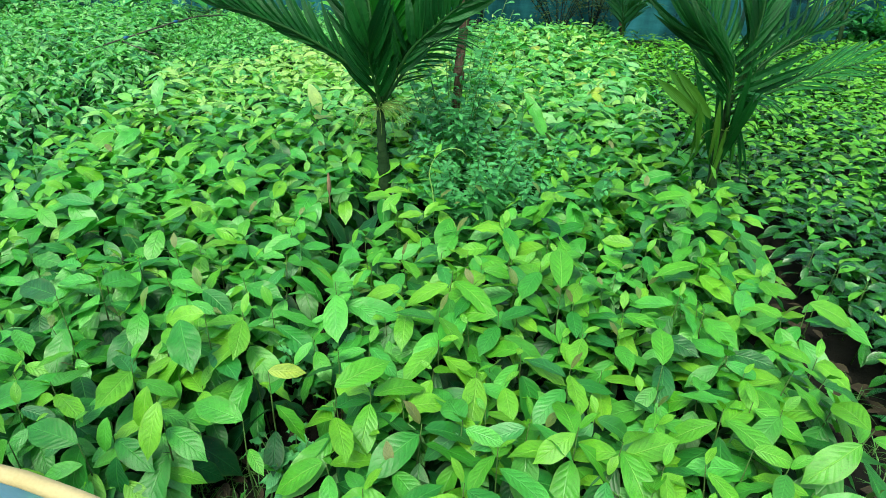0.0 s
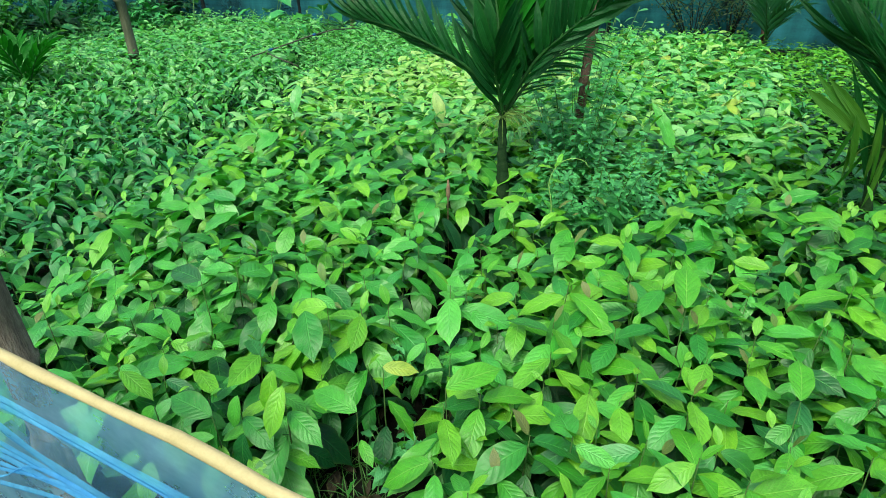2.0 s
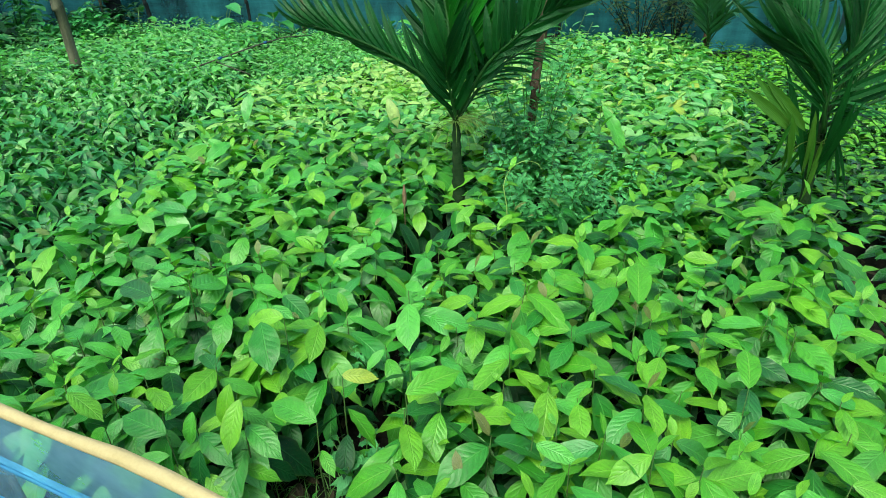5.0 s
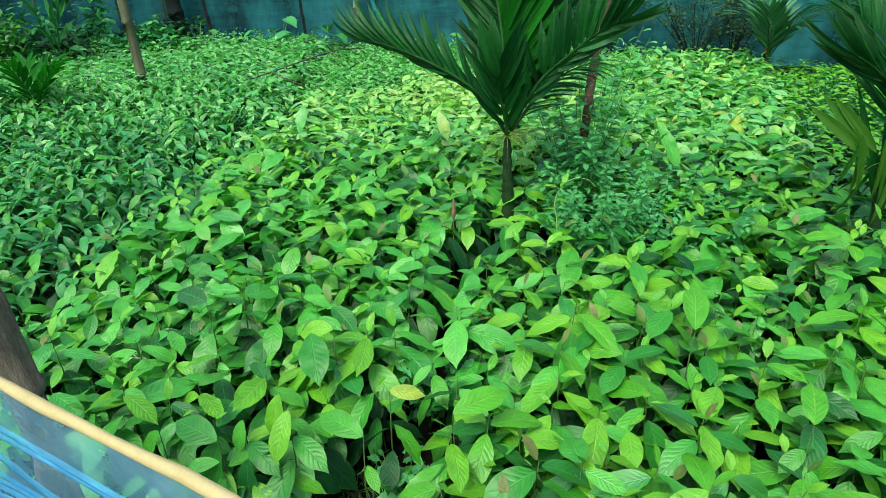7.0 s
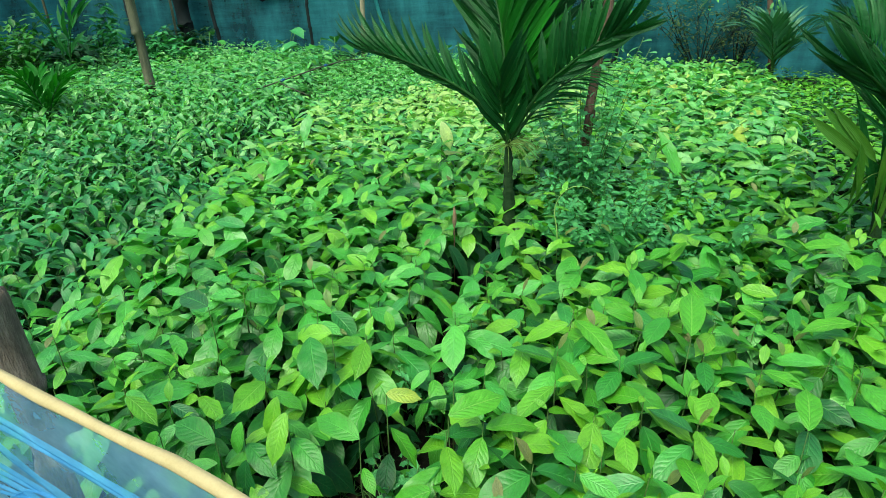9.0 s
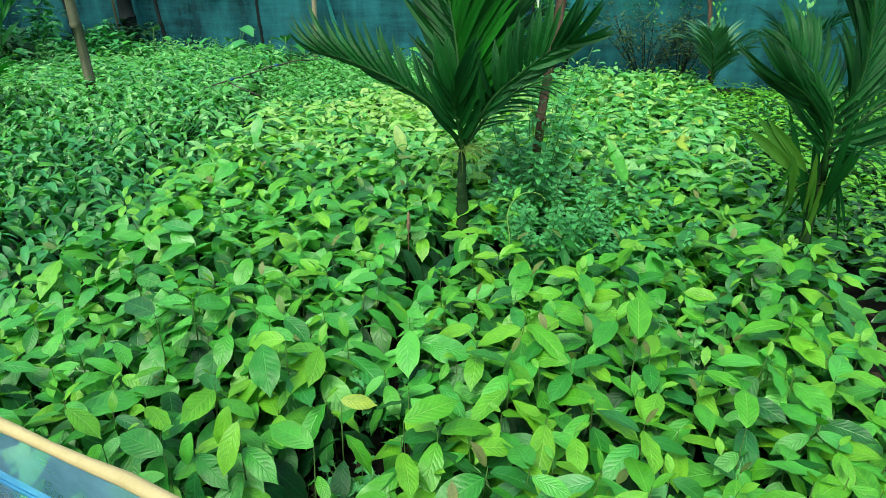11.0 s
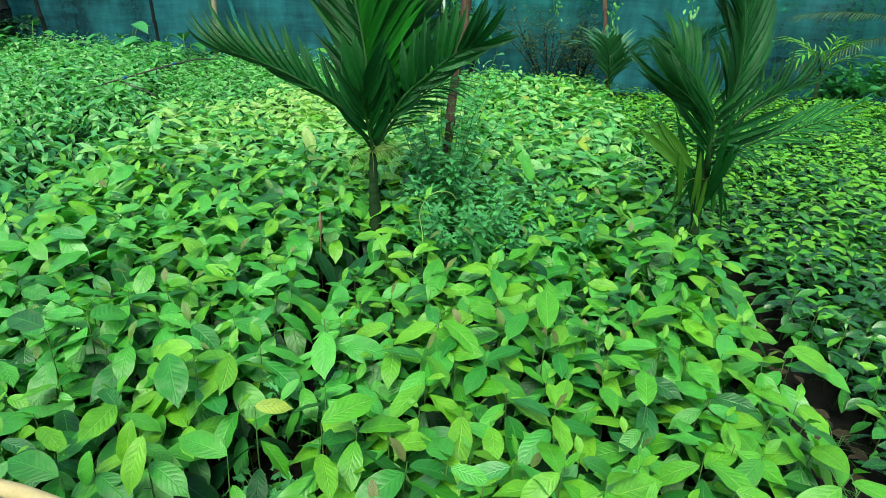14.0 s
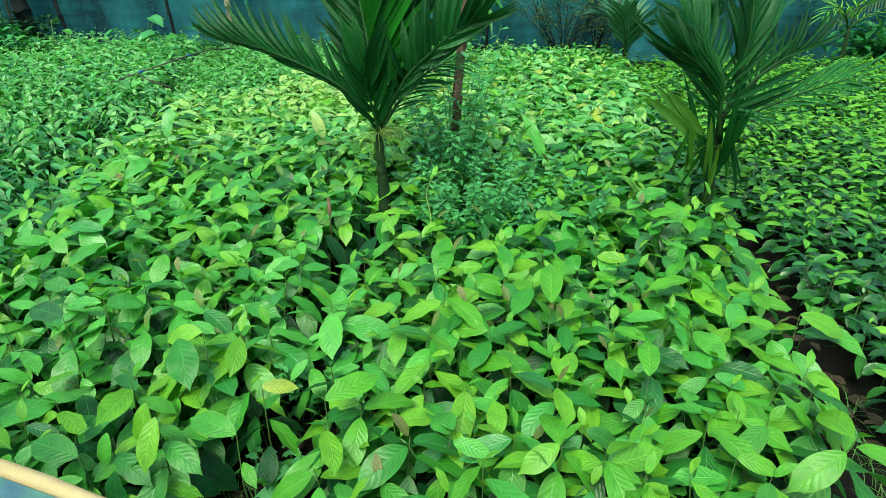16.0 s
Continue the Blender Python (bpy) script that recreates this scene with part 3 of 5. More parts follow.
bed("herb_bed", "low thicket of fine light green herbs",
    lambda x, y: x > -3.1 - 0.25 * (y - 6) and (x < -1.75 or y > 6.9), -4.0, 0.2, 5.9, 10.0, 0.1, lambda x, y: 0.33 + 0.12 * noise.noise((x * 2.2, y * 2.2, 3)), 11, 0.075, OVAL, FAR_MATS, lambda r, k, x, y: 0 if k > 0.45 and r.random() < 0.8 else 1, -0.1, 14)


def glossy_choice(r, k, x, y):
    return 1 if k > 0.55 and r.random() < 0.2 + 0.68 * ease(2.4, 4.0, y) else 0


bed("glossy_seedling_bed", "dense bed of small glossy dark-leaved seedlings",
    lambda x, y: x > 1.66 + 0.12 * max(0, y - 1.4) - 0.2 * ease(3.1, 3.7, y) + 0.08 * noise.noise((y * 3, 0, 2)) + 0.5 * max(0, 1.5 - y), 1.5, 6.6, 1.2, 8.3, 0.115, lambda x, y: 0.26 + 0.07 * ease(2, 5, y), 12, 0.088, OVAL, [GLOSSY_LEAF, YOUNG], glossy_choice, -0.32, 15, 70, lambda x, y: y + 1.2 * x, "small dark glossy-leaved seedling beside the path", "seedlings of the glossy bed", "glossy_seedling")


# ---------------------------------------------------------------- palms
def bent(origin, az, elev, length, arch, n=12):
    """Points of a rib that leaves the origin at az (0 is +y, to the left positive) and elev, and bends down by arch radians on its way."""
    p, out = Vector(origin), []
    for i in range(n + 1):
        out.append(p.copy())
        e = elev - arch * (i / n) ** 1.3
        p += Vector((-math.sin(az) * math.cos(e), math.cos(az) * math.cos(e), math.sin(e))) * (length / n)
    return out


def palm(label, place, trunk_points, trunk_radii):
    root = thing("areca_palm", label, "palm", "palms among the beds", Matrix.Translation(place))
    pts, rad = [], []
    for a, b, ra, rb in zip(trunk_points, trunk_points[1:], trunk_radii, trunk_radii[1:]):
        for i in range(6):
            pts.append(Vector(a).lerp(Vector(b), i / 6))
            rad.append((ra + (rb - ra) * i / 6) * (1.16 if i % 3 == 0 else 0.95))
    v, f = tube(pts + [trunk_points[-1]], rad + [trunk_radii[-1]], 12)
    part("trunk", mesh_of("trunk", v, f, TRUNK), root, "ringed green-brown trunk")
    return root


# another lit leaflet copy, for the frond sides that catch the light
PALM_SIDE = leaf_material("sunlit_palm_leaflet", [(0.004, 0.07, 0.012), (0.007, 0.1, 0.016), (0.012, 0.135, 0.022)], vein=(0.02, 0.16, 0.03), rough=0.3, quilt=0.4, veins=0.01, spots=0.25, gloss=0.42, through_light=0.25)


def glide(ctrl, n=12):
    """n + 1 points on a smooth line through the control points."""
    c = [Vector(p) for p in ctrl]
    c = [c[0] * 2 - c[1]] + c + [c[-1] * 2 - c[-2]]
    out = []
    for k in range(n + 1):
        u = k / n * (len(c) - 3)
        i = min(len(c) - 4, int(u))
        t = u - i
        a, b, d, e = c[i:i + 4]
        out.append(0.5 * (2 * b + (d - a) * t + (2 * a - 5 * b + 4 * d - e) * t * t + (3 * b - a - 3 * d + e) * t ** 3))
    return out


def plume(root, ctrl, pairs, minus, plus, width, mats, side=(1, 0, 0), broad=1.0, rise=0.15, hang=0.3, bare=0.12, weight=0.0, seed=0):
    """A feather frond along ctrl. minus and plus give each side's (angle to the rib, length); weight lets the leaflets sag."""
    r = random.Random(seed)
    pts = glide(ctrl)
    v, f = tube(pts, [0.010 * (1 - 0.8 * i / 12) + 0.001 for i in range(13)], 6)
    rib = part("frond", mesh_of("frond", v, f, RACHIS), root)
    shapes = [[mesh_of("leaflet", *(x.tolist() for x in g[:2]), m, g[2], smooth=False) for g in (leaf_grid(8, 2, width * broad * (0.82 + 0.2 * k), 0.45, hang + 0.2 * k, 0.012, 0.42, 0.5, 0.25 - 0.25 * k, seed + k) for k in range(3))] for m in mats]
    for i in range(pairs):
        s = bare + (1 - bare) * (i + 0.5) / pairs
        j = min(11, int(s * 12))
        p = pts[j].lerp(pts[j + 1], s * 12 - j)
        d = (pts[j + 1] - pts[j]).normalized()
        lateral = Vector(side)
        lateral = (lateral - d * lateral.dot(d)).normalized()
        up = lateral.cross(d).normalized()
        for sign, (angle, length) in ((-1, minus), (1, plus)):
            if length <= 0:
                continue
            ln = length * (0.7 + 0.4 * math.sin(math.pi * (0.2 + 0.7 * i / pairs))) * r.uniform(0.86, 1.1)
            a = angle * (1 - 0.45 * i / pairs) + r.uniform(-0.07, 0.07)
            way = (d * math.cos(a) + lateral * sign * math.sin(a) + up * (rise + r.uniform(-0.09, 0.09))).normalized()
            face = up * (1 - weight) + Vector((0, -0.25, 1)) * weight
            nrm = (face - way * face.dot(way)).normalized()
            m = Matrix((way.cross(nrm), way, nrm)).transposed().to_4x4()
            # first material on the shaded side, last one on the lit side
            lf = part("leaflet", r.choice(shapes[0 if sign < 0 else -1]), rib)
            lf.matrix_basis = Matrix.Translation(p) @ m @ Matrix.Scale(ln, 4)
    return rib


def blade(root, a, b, width, mat, label, bend=0.3, seed=0, up=(0, -1, 0.35)):
    """One strap leaflet from a to b."""
    a, b = Vector(a), Vector(b)
    way = b - a
    length = way.length
    way.normalize()
    up = Vector(up)
    up = (up - way * up.dot(way)).normalized()
    g = leaf_grid(8, 4, width / length, 0.35, bend, 0.03, 0.45, 0.5, 0.4, seed)
    lf = part("leaflet", mesh_of("leaflet", g[0].tolist(), g[1].tolist(), mat, g[2]), root, label)
    lf.matrix_basis = Matrix.Translation(a) @ Matrix((way.cross(up), way, up)).transposed().to_4x4() @ Matrix.Scale(length, 4)


first = palm("young areca palm with dark green feather fronds", (-0.25, 2.98, 0), [(0.02, 0, -0.06), (0.0, 0.03, 0.2), (-0.01, 0.05, 0.38), (-0.02, 0.06, 0.5), (-0.025, 0.09, 0.62), (-0.03, 0.1, 0.76)], [0.042, 0.038, 0.034, 0.025, 0.022, 0.014])
v, f = tube([(0.045, 0.0, -0.04), (0.034, 0.03, 0.2), (0.0, 0.06, 0.36)], [0.013, 0.012, 0.004], 8)
part("sheath", mesh_of("sheath", v, f, rough_material("brown_sheath", [(0.3, (0.03, 0.03, 0.012)), (0.7, (0.09, 0.07, 0.035))], 18.0, 0.85, 0.6)), first, "dry brown leaf sheath")
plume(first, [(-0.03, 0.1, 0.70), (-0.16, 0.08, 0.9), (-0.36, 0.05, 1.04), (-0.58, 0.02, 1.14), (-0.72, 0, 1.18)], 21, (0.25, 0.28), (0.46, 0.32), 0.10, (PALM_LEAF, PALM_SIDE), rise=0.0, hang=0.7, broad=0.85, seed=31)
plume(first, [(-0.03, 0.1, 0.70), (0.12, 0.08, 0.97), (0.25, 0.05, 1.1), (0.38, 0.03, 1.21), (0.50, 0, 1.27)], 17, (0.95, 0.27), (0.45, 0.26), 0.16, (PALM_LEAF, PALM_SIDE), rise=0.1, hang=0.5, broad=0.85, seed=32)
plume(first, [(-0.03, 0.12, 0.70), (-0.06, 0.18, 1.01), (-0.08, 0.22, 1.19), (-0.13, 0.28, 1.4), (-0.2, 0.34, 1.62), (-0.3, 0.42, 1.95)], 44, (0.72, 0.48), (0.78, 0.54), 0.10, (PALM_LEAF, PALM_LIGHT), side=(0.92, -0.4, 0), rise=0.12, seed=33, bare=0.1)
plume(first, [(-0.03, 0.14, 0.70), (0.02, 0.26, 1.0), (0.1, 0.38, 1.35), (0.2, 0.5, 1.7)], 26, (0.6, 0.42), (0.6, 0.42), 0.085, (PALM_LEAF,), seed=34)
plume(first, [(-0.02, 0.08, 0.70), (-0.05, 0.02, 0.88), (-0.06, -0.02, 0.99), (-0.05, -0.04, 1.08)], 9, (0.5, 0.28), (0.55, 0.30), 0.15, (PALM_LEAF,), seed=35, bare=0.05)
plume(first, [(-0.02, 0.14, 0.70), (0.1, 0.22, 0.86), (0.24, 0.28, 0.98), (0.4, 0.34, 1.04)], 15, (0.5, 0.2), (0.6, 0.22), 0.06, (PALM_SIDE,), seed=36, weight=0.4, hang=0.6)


def dry_strands(root, origin, n, reach, mat, seed, turn=None):
    """Thin withered flower strands that hang round a crown."""
    r = random.Random(seed)
    for _ in range(n):
        az = r.uniform(0, 6.28) if turn is None else r.gauss(turn, 1.1)
        pts = bent(origin, az, r.uniform(-0.2, 0.7), reach * r.uniform(0.5, 1.1), r.uniform(1.3, 2.4), 8)
        v, f = tube(pts, [0.0022 - 0.0002 * i for i in range(9)], 4)
        part("dry_strand", mesh_of("dry_strand", v, f, mat), root, "thin yellowish strand")


STRAW = rough_material("dry_straw", [(0.3, (0.06, 0.17, 0.025)), (0.7, (0.16, 0.26, 0.05))], 20.0, 0.7, 0.2)
dry_strands(first, (-0.03, 0.08, 0.70), 52, 0.25, STRAW, 3, -1.7)

second = palm("bushy areca palm with arching and withered fronds", (1.52, 3.06, 0), [(0.03, 0, -0.06), (0.01, 0.01, 0.3), (-0.01, 0.02, 0.55), (0.0, 0.03, 0.8)], [0.032, 0.026, 0.022, 0.016])
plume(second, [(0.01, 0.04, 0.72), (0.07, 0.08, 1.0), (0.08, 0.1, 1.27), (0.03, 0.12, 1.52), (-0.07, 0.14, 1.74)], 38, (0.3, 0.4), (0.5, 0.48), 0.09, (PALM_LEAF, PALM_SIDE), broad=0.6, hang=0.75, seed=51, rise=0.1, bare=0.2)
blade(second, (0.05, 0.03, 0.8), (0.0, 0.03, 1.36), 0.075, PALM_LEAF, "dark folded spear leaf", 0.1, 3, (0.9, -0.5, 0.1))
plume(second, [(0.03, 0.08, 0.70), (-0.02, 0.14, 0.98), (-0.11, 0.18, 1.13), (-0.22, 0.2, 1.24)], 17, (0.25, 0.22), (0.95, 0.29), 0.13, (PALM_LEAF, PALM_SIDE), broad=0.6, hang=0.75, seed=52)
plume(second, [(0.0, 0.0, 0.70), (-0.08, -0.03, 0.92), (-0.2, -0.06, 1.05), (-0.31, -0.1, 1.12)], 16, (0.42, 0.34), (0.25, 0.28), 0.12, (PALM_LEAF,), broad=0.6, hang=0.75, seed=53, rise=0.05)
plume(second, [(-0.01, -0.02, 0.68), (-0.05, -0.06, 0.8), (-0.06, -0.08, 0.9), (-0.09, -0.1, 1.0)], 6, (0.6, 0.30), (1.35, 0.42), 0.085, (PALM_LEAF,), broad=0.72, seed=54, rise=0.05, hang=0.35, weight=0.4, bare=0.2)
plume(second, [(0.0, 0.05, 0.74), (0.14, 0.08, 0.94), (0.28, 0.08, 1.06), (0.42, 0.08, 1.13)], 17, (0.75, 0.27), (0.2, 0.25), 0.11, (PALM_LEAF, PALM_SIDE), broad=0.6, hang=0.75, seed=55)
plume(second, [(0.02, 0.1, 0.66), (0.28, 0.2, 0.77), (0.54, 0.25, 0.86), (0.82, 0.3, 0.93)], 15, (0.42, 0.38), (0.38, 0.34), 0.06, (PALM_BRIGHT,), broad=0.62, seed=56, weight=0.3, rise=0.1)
for k, (a, b, w) in enumerate((((-0.03, -0.1, 0.84), (0.36, -0.16, 0.88), 0.035), ((-0.02, -0.09, 0.80), (0.33, -0.14, 0.84), 0.028), ((0.0, -0.08, 0.77), (0.28, -0.12, 0.80), 0.03), ((0.0, -0.1, 0.82), (0.31, -0.2, 0.84), 0.03), ((0.0, -0.08, 0.74), (0.2, -0.1, 0.74), 0.025))):
    blade(second, a, b, w, PALM_SIDE, "drooping strap leaflet", 1.25 + 0.15 * (k % 3), 60 + k, (0, -0.35, 1))
for k, (a, b, w) in enumerate((((-0.18, -0.1, 0.70), (-0.44, -0.12, 0.92), 0.05), ((-0.15, -0.1, 0.68), (-0.40, -0.1, 0.98), 0.04), ((-0.12, -0.08, 0.70), (-0.35, -0.12, 0.96), 0.045), ((-0.22, -0.12, 0.80), (-0.15, -0.12, 0.50), 0.035), ((-0.2, -0.1, 0.78), (-0.17, -0.1, 0.46), 0.025), ((-0.1, -0.08, 0.80), (-0.06, -0.08, 0.44), 0.03), ((-0.08, -0.06, 0.74), (-0.03, -0.08, 0.42), 0.022), ((-0.22, -0.14, 0.76), (-0.27, -0.14, 0.53), 0.022))):
    blade(second, a, b, w, PALM_OLD, "withered yellow-green leaflet", 0.25, 70 + k)
base_rng = random.Random(77)
for k in range(12):
    az, reach = base_rng.uniform(0, 6.28), base_rng.uniform(0.08, 0.24)
    blade(second, (0.03 * math.cos(az), 0.03 * math.sin(az), base_rng.uniform(0.42, 0.6)), (reach * math.cos(az), reach * math.sin(az) - 0.03, base_rng.uniform(0.8, 1.02)), base_rng.uniform(0.03, 0.045), PALM_LEAF, "dark strap leaflet", 0.3, 100 + k)
for k in range(9):
    az, reach = base_rng.uniform(0, 6.28), base_rng.uniform(0.08, 0.2)
    blade(second, (0.04 * math.cos(az), 0.04 * math.sin(az), base_rng.uniform(0.62, 0.72)), (reach * math.cos(az), reach * math.sin(az), base_rng.uniform(0.3, 0.45)), base_rng.uniform(0.018, 0.03), (PALM_OLD, PALM_LEAF)[k % 2], "withered hanging leaflet", 0.3, 120 + k)
dry_strands(second, (0.0, 0.0, 0.62), 6, 0.25, STRAW, 4)


# ---------------------------------------------------------------- fence
def net_panel(label, x0, y0, x1, y1, top, sag, mat, seed=1, foot=0.0):
    """A hung net with folds, a wavy upper edge and the cord it hangs on, between two ends on the ground."""
    n, h = 80, 12
    v, edge = [], []
    dx, dy = x1 - x0, y1 - y0
    ln = math.hypot(dx, dy)
    for j in range(h + 1):
        for i in range(n + 1):
            s = i / n
            tz = top + sag * noise.noise((s * ln * 0.5, seed, 0)) - 0.07 * abs(math.sin(s * ln * 1.1 + seed))
            k = j / h
            b = 0.07 * noise.noise((s * ln * 1.2, k * 1.5, seed)) + 0.03 * noise.noise((s * ln * 5, k * 0.8, seed + 4)) * (1.2 - k)
            p = (x0 + dx * s - dy / ln * b, y0 + dy * s + dx / ln * b, foot + (tz - foot) * k)
            v.append(p)
            if j == h:
                edge.append(p)
    f = [(j * (n + 1) + i, j * (n + 1) + i + 1, (j + 1) * (n + 1) + i + 1, (j + 1) * (n + 1) + i) for j in range(h) for i in range(n)]
    root = thing("net_fence", label, "net fence", "net fence panels")
    part("net_cloth", mesh_of("net_cloth", v, f, mat), root)
    v, f = tube(edge, [0.007] * len(edge), 5)
    part("top_cord", mesh_of("top_cord", v, f, NET_PALE), root, "pale teal top cord")
    return root


net_panel("hanging teal shade net fence with dark folds", -9.6, 10.4, -1.35, 10.6, 1.46, 0.06, NET, seed=1)
net_panel("teal shade net fence with a sagging upper edge", 0.55, 9.7, 10.5, 9.2, 1.62, 0.12, NET, seed=8)
net_panel("teal shade net fence along the side of the beds", -9.6, 10.4, -9.9, 0.0, 1.5, 0.06, NET, seed=3)
net_panel("far teal shade net seen between two fences", -1.6, 11.6, 1.2, 11.4, 1.4, 0.06, NET, seed=5)
net_panel("pale upper net hung behind the fence", -9.6, 10.75, -2.0, 10.9, 2.3, 0.15, NET_PALE, seed=6, foot=1.38)


def pole(name, label, a, b, ra, rb, mat, category="pole", joints=6):
    """A bamboo or wooden pole from a to b, with thicker joints."""
    a, b = Vector(a), Vector(b)
    pts, rad = [], []
    for i in range(joints):
        for s, k in ((0.0, 1.16), (0.03, 1.14), (0.05, 1.0), (0.5, 0.97), (0.95, 1.0), (0.97, 1.1)):
            u = (i + s) / joints
            pts.append(a.lerp(b, u) + Vector((0.006 * math.sin(i * 2.1), 0.006 * math.cos(i * 1.7), 0)))
            rad.append((ra + (rb - ra) * u) * k)
    pts.append(b)
    rad.append(rb)
    v, f = tube(pts, rad, 10)
    return tagged(new(name, mesh_of(name, v, f, mat)), label, category)


pole("bamboo_pole", "weathered grey-brown bamboo pole standing in the bed", (-4.63, 5.9, -0.1), (-4.63, 5.9, 3.2), 0.052, 0.045, BAMBOO)
pole("wooden_post", "mossy reddish wooden post behind the palm", (0.06, 3.6, -0.1), (0.3, 4.1, 2.4), 0.026, 0.036, POST_WOOD)
pole("fence_post", "pale bamboo fence post", (-3.68, 10.25, -0.1), (-3.52, 10.25, 2.6), 0.045, 0.04, PALE_BAMBOO, "post")
pole("fence_post", "reddish fence post with a climber", (2.72, 9.4, -0.1), (2.32, 9.4, 1.9), 0.035, 0.03, POST_WOOD, "post")
pole("net_roll", "rolled strip of pale teal net leaning on the fence", (-3.08, 10.25, -0.1), (-3.5, 10.25, 1.6), 0.035, 0.03, NET_PALE, "net", 4)


# ---------------------------------------------------------------- the blue net beside the camera
def blue_net():
    a, b = Vector((-1.6, 0.852, 1.014)), Vector((0.3, 0.249, 1.087))
    root = thing("blue_net", "blue see-through insect net with a yellow hem", "net")
    n, h = 60, 30
    v = []
    for j in range(h + 1):
        for i in range(n + 1):
            p = a.lerp(b, i / n)
            k = j / h
            d = 0.04 * noise.noise((i * 0.09, k * 5, 2)) * min(1, k * 4) + 0.02 * noise.noise((i * 0.16, k * 14 - i * 0.1, 6)) * min(1, k * 6)
            v.append((p.x + 0.33 * d - 0.02 * k, p.y - d - 0.06 * k, p.z - k * 1.0))
    f = [(j * (n + 1) + i, j * (n + 1) + i + 1, (j + 1) * (n + 1) + i + 1, (j + 1) * (n + 1) + i) for j in range(h) for i in range(n)]
    part("mesh_cloth", mesh_of("mesh_cloth", v, f, BLUE_NET), root)
    pts = [a.lerp(b, i / 30) + Vector((0, 0.002 * math.sin(i * 1.9), 0.004 * math.sin(i * 0.7) + 0.003 * math.sin(i * 1.7))) for i in range(31)]
    v, f = tube(pts, [0.0078 + 0.001 * math.sin(i * 1.3) for i in range(31)], 8)
    part("hem", mesh_of("hem", v, f, HEM), root, "yellow hem tape")
    # gathered double folds of the cloth: two broad soft ribbons, and thin creases that fan out of the second one
    fans = [(((0.0, 0.05), (0.35, 0.047), (0.7, 0.042), (1.0, 0.045)), 0.0075), (((0.0, 0.10), (0.38, 0.085), (0.5, 0.115), (0.6, 0.13), (0.8, 0.122), (1.0, 0.12)), 0.010), (((0.3, 0.075), (0.45, 0.062), (0.56, 0.05), (0.7, 0.046)), 0.0035)]
    r = random.Random(21)
    for q in range(7):
        u, d = r.uniform(0.5, 0.66), 0.13
        end = 0.14 + 0.028 * q + r.uniform(-0.012, 0.012)
        fans.append((((0.05, end + 0.12), (0.32, end + 0.02), (0.44, 0.6 * end + 0.06), (u, d + 0.008), (u + 0.12, d - 0.003)), r.choice((0.0014, 0.0022, 0.0034))))
    for q, (line, wide) in enumerate(fans):
        way, m, v = glide([(u, d, 0) for u, d in line], 40), 40, []
        for i, w in enumerate(way):
            p, drop = a.lerp(b, w[0]), w[1]
            half = wide * (0.4 + 0.6 * math.sin(math.pi * (0.06 + 0.88 * i / m))) * (1 + 0.3 * math.sin(i * 0.53 + q * 1.7) + 0.15 * math.sin(i * 1.27 + q))
            for up, out in ((1, 0.0), (0.35, 0.004), (-0.35, 0.004), (-1, 0.0)):
                v.append((p.x - 0.004 - out * 0.3, p.y - 0.026 - 0.06 * drop - out - 0.0006 * q, p.z - drop + up * half))
        f = [(i * 4 + k, i * 4 + k + 1, i * 4 + k + 5, i * 4 + k + 4) for i in range(m) for k in range(3)]
        part("gathered_fold", mesh_of("gathered_fold", v, f, BLUE_FOLD), root, "bright blue gathered fold")


blue_net()
STAKE_WOOD = rough_material("grey_brown_stake_wood", [(0.3, (0.08, 0.07, 0.045)), (0.5, (0.2, 0.17, 0.11)), (0.72, (0.38, 0.33, 0.23))], 22.0, 0.9, 1.0, (2, 2, 0.35), distance=0.02)
pole("wooden_stake", "grey-brown wooden stake holding the blue net", (-1.07, 0.86, -0.1), (-1.03, 0.82, 0.985), 0.036, 0.032, STAKE_WOOD, "stake", 5)


# ---------------------------------------------------------------- weeds, herbs and small plants
def weed(name, label, place, reach, height, stems, leaf, mat, grids, seed, category="weed", per=16, stem_mat=GREEN_STEM):
    """An upright weed: thin branching stems, each with many small leaves."""
    r = random.Random(seed)
    root = thing(name, label, category, m=Matrix.Translation(place))
    for _ in range(stems):
        az, lean = r.uniform(0, 6.28), r.uniform(0.05, 1.0)
        pts = bent((0.25 * reach * math.cos(az), 0.25 * reach * math.sin(az), -0.02), az - 1.57, 1.5 - 0.6 * lean * reach / height, height * r.uniform(0.6, 1.1), 0.3, 8)
        v, f = tube(pts, [0.004 - 0.0003 * i for i in range(9)], 4)
        stem = part("stem", mesh_of("stem", v, f, stem_mat), root)
        placed = []
        for k in range(per):
            s = 0.2 + 0.8 * k / per
            j = min(7, int(s * 8))
            p = pts[j].lerp(pts[j + 1], s * 8 - j)
            placed.append((leaf_matrix(p.x, p.y, p.z, k * 2.4 + r.uniform(-0.5, 0.5), r.uniform(-0.4, 0.5), r.uniform(-0.4, 0.4), leaf * r.uniform(0.6, 1.2) * (1.15 - 0.5 * s)), r.randrange(len(grids)), 0))
        part("foliage", scatter("foliage", grids, placed, [mat]), stem)
    return root


LOBED = [leaf_grid(6, 2, rng.uniform(0.4, 0.6), 0.2, 0.3, 0.35, 0.5, 0.7, 0.0, 40 + i) for i in range(6)]
FINE = [leaf_grid(3, 2, rng.uniform(0.35, 0.5), 0.2, 0.3, 0.0, 0.5, 0.8, 0.0, 60 + i) for i in range(6)]
weed("weed", "bushy blue-green weed with fine leaves beside the palm", (0.2, 3.0, 0), 0.4, 0.62, 26, 0.074, WEED_LEAF, FINE, 1, per=52)
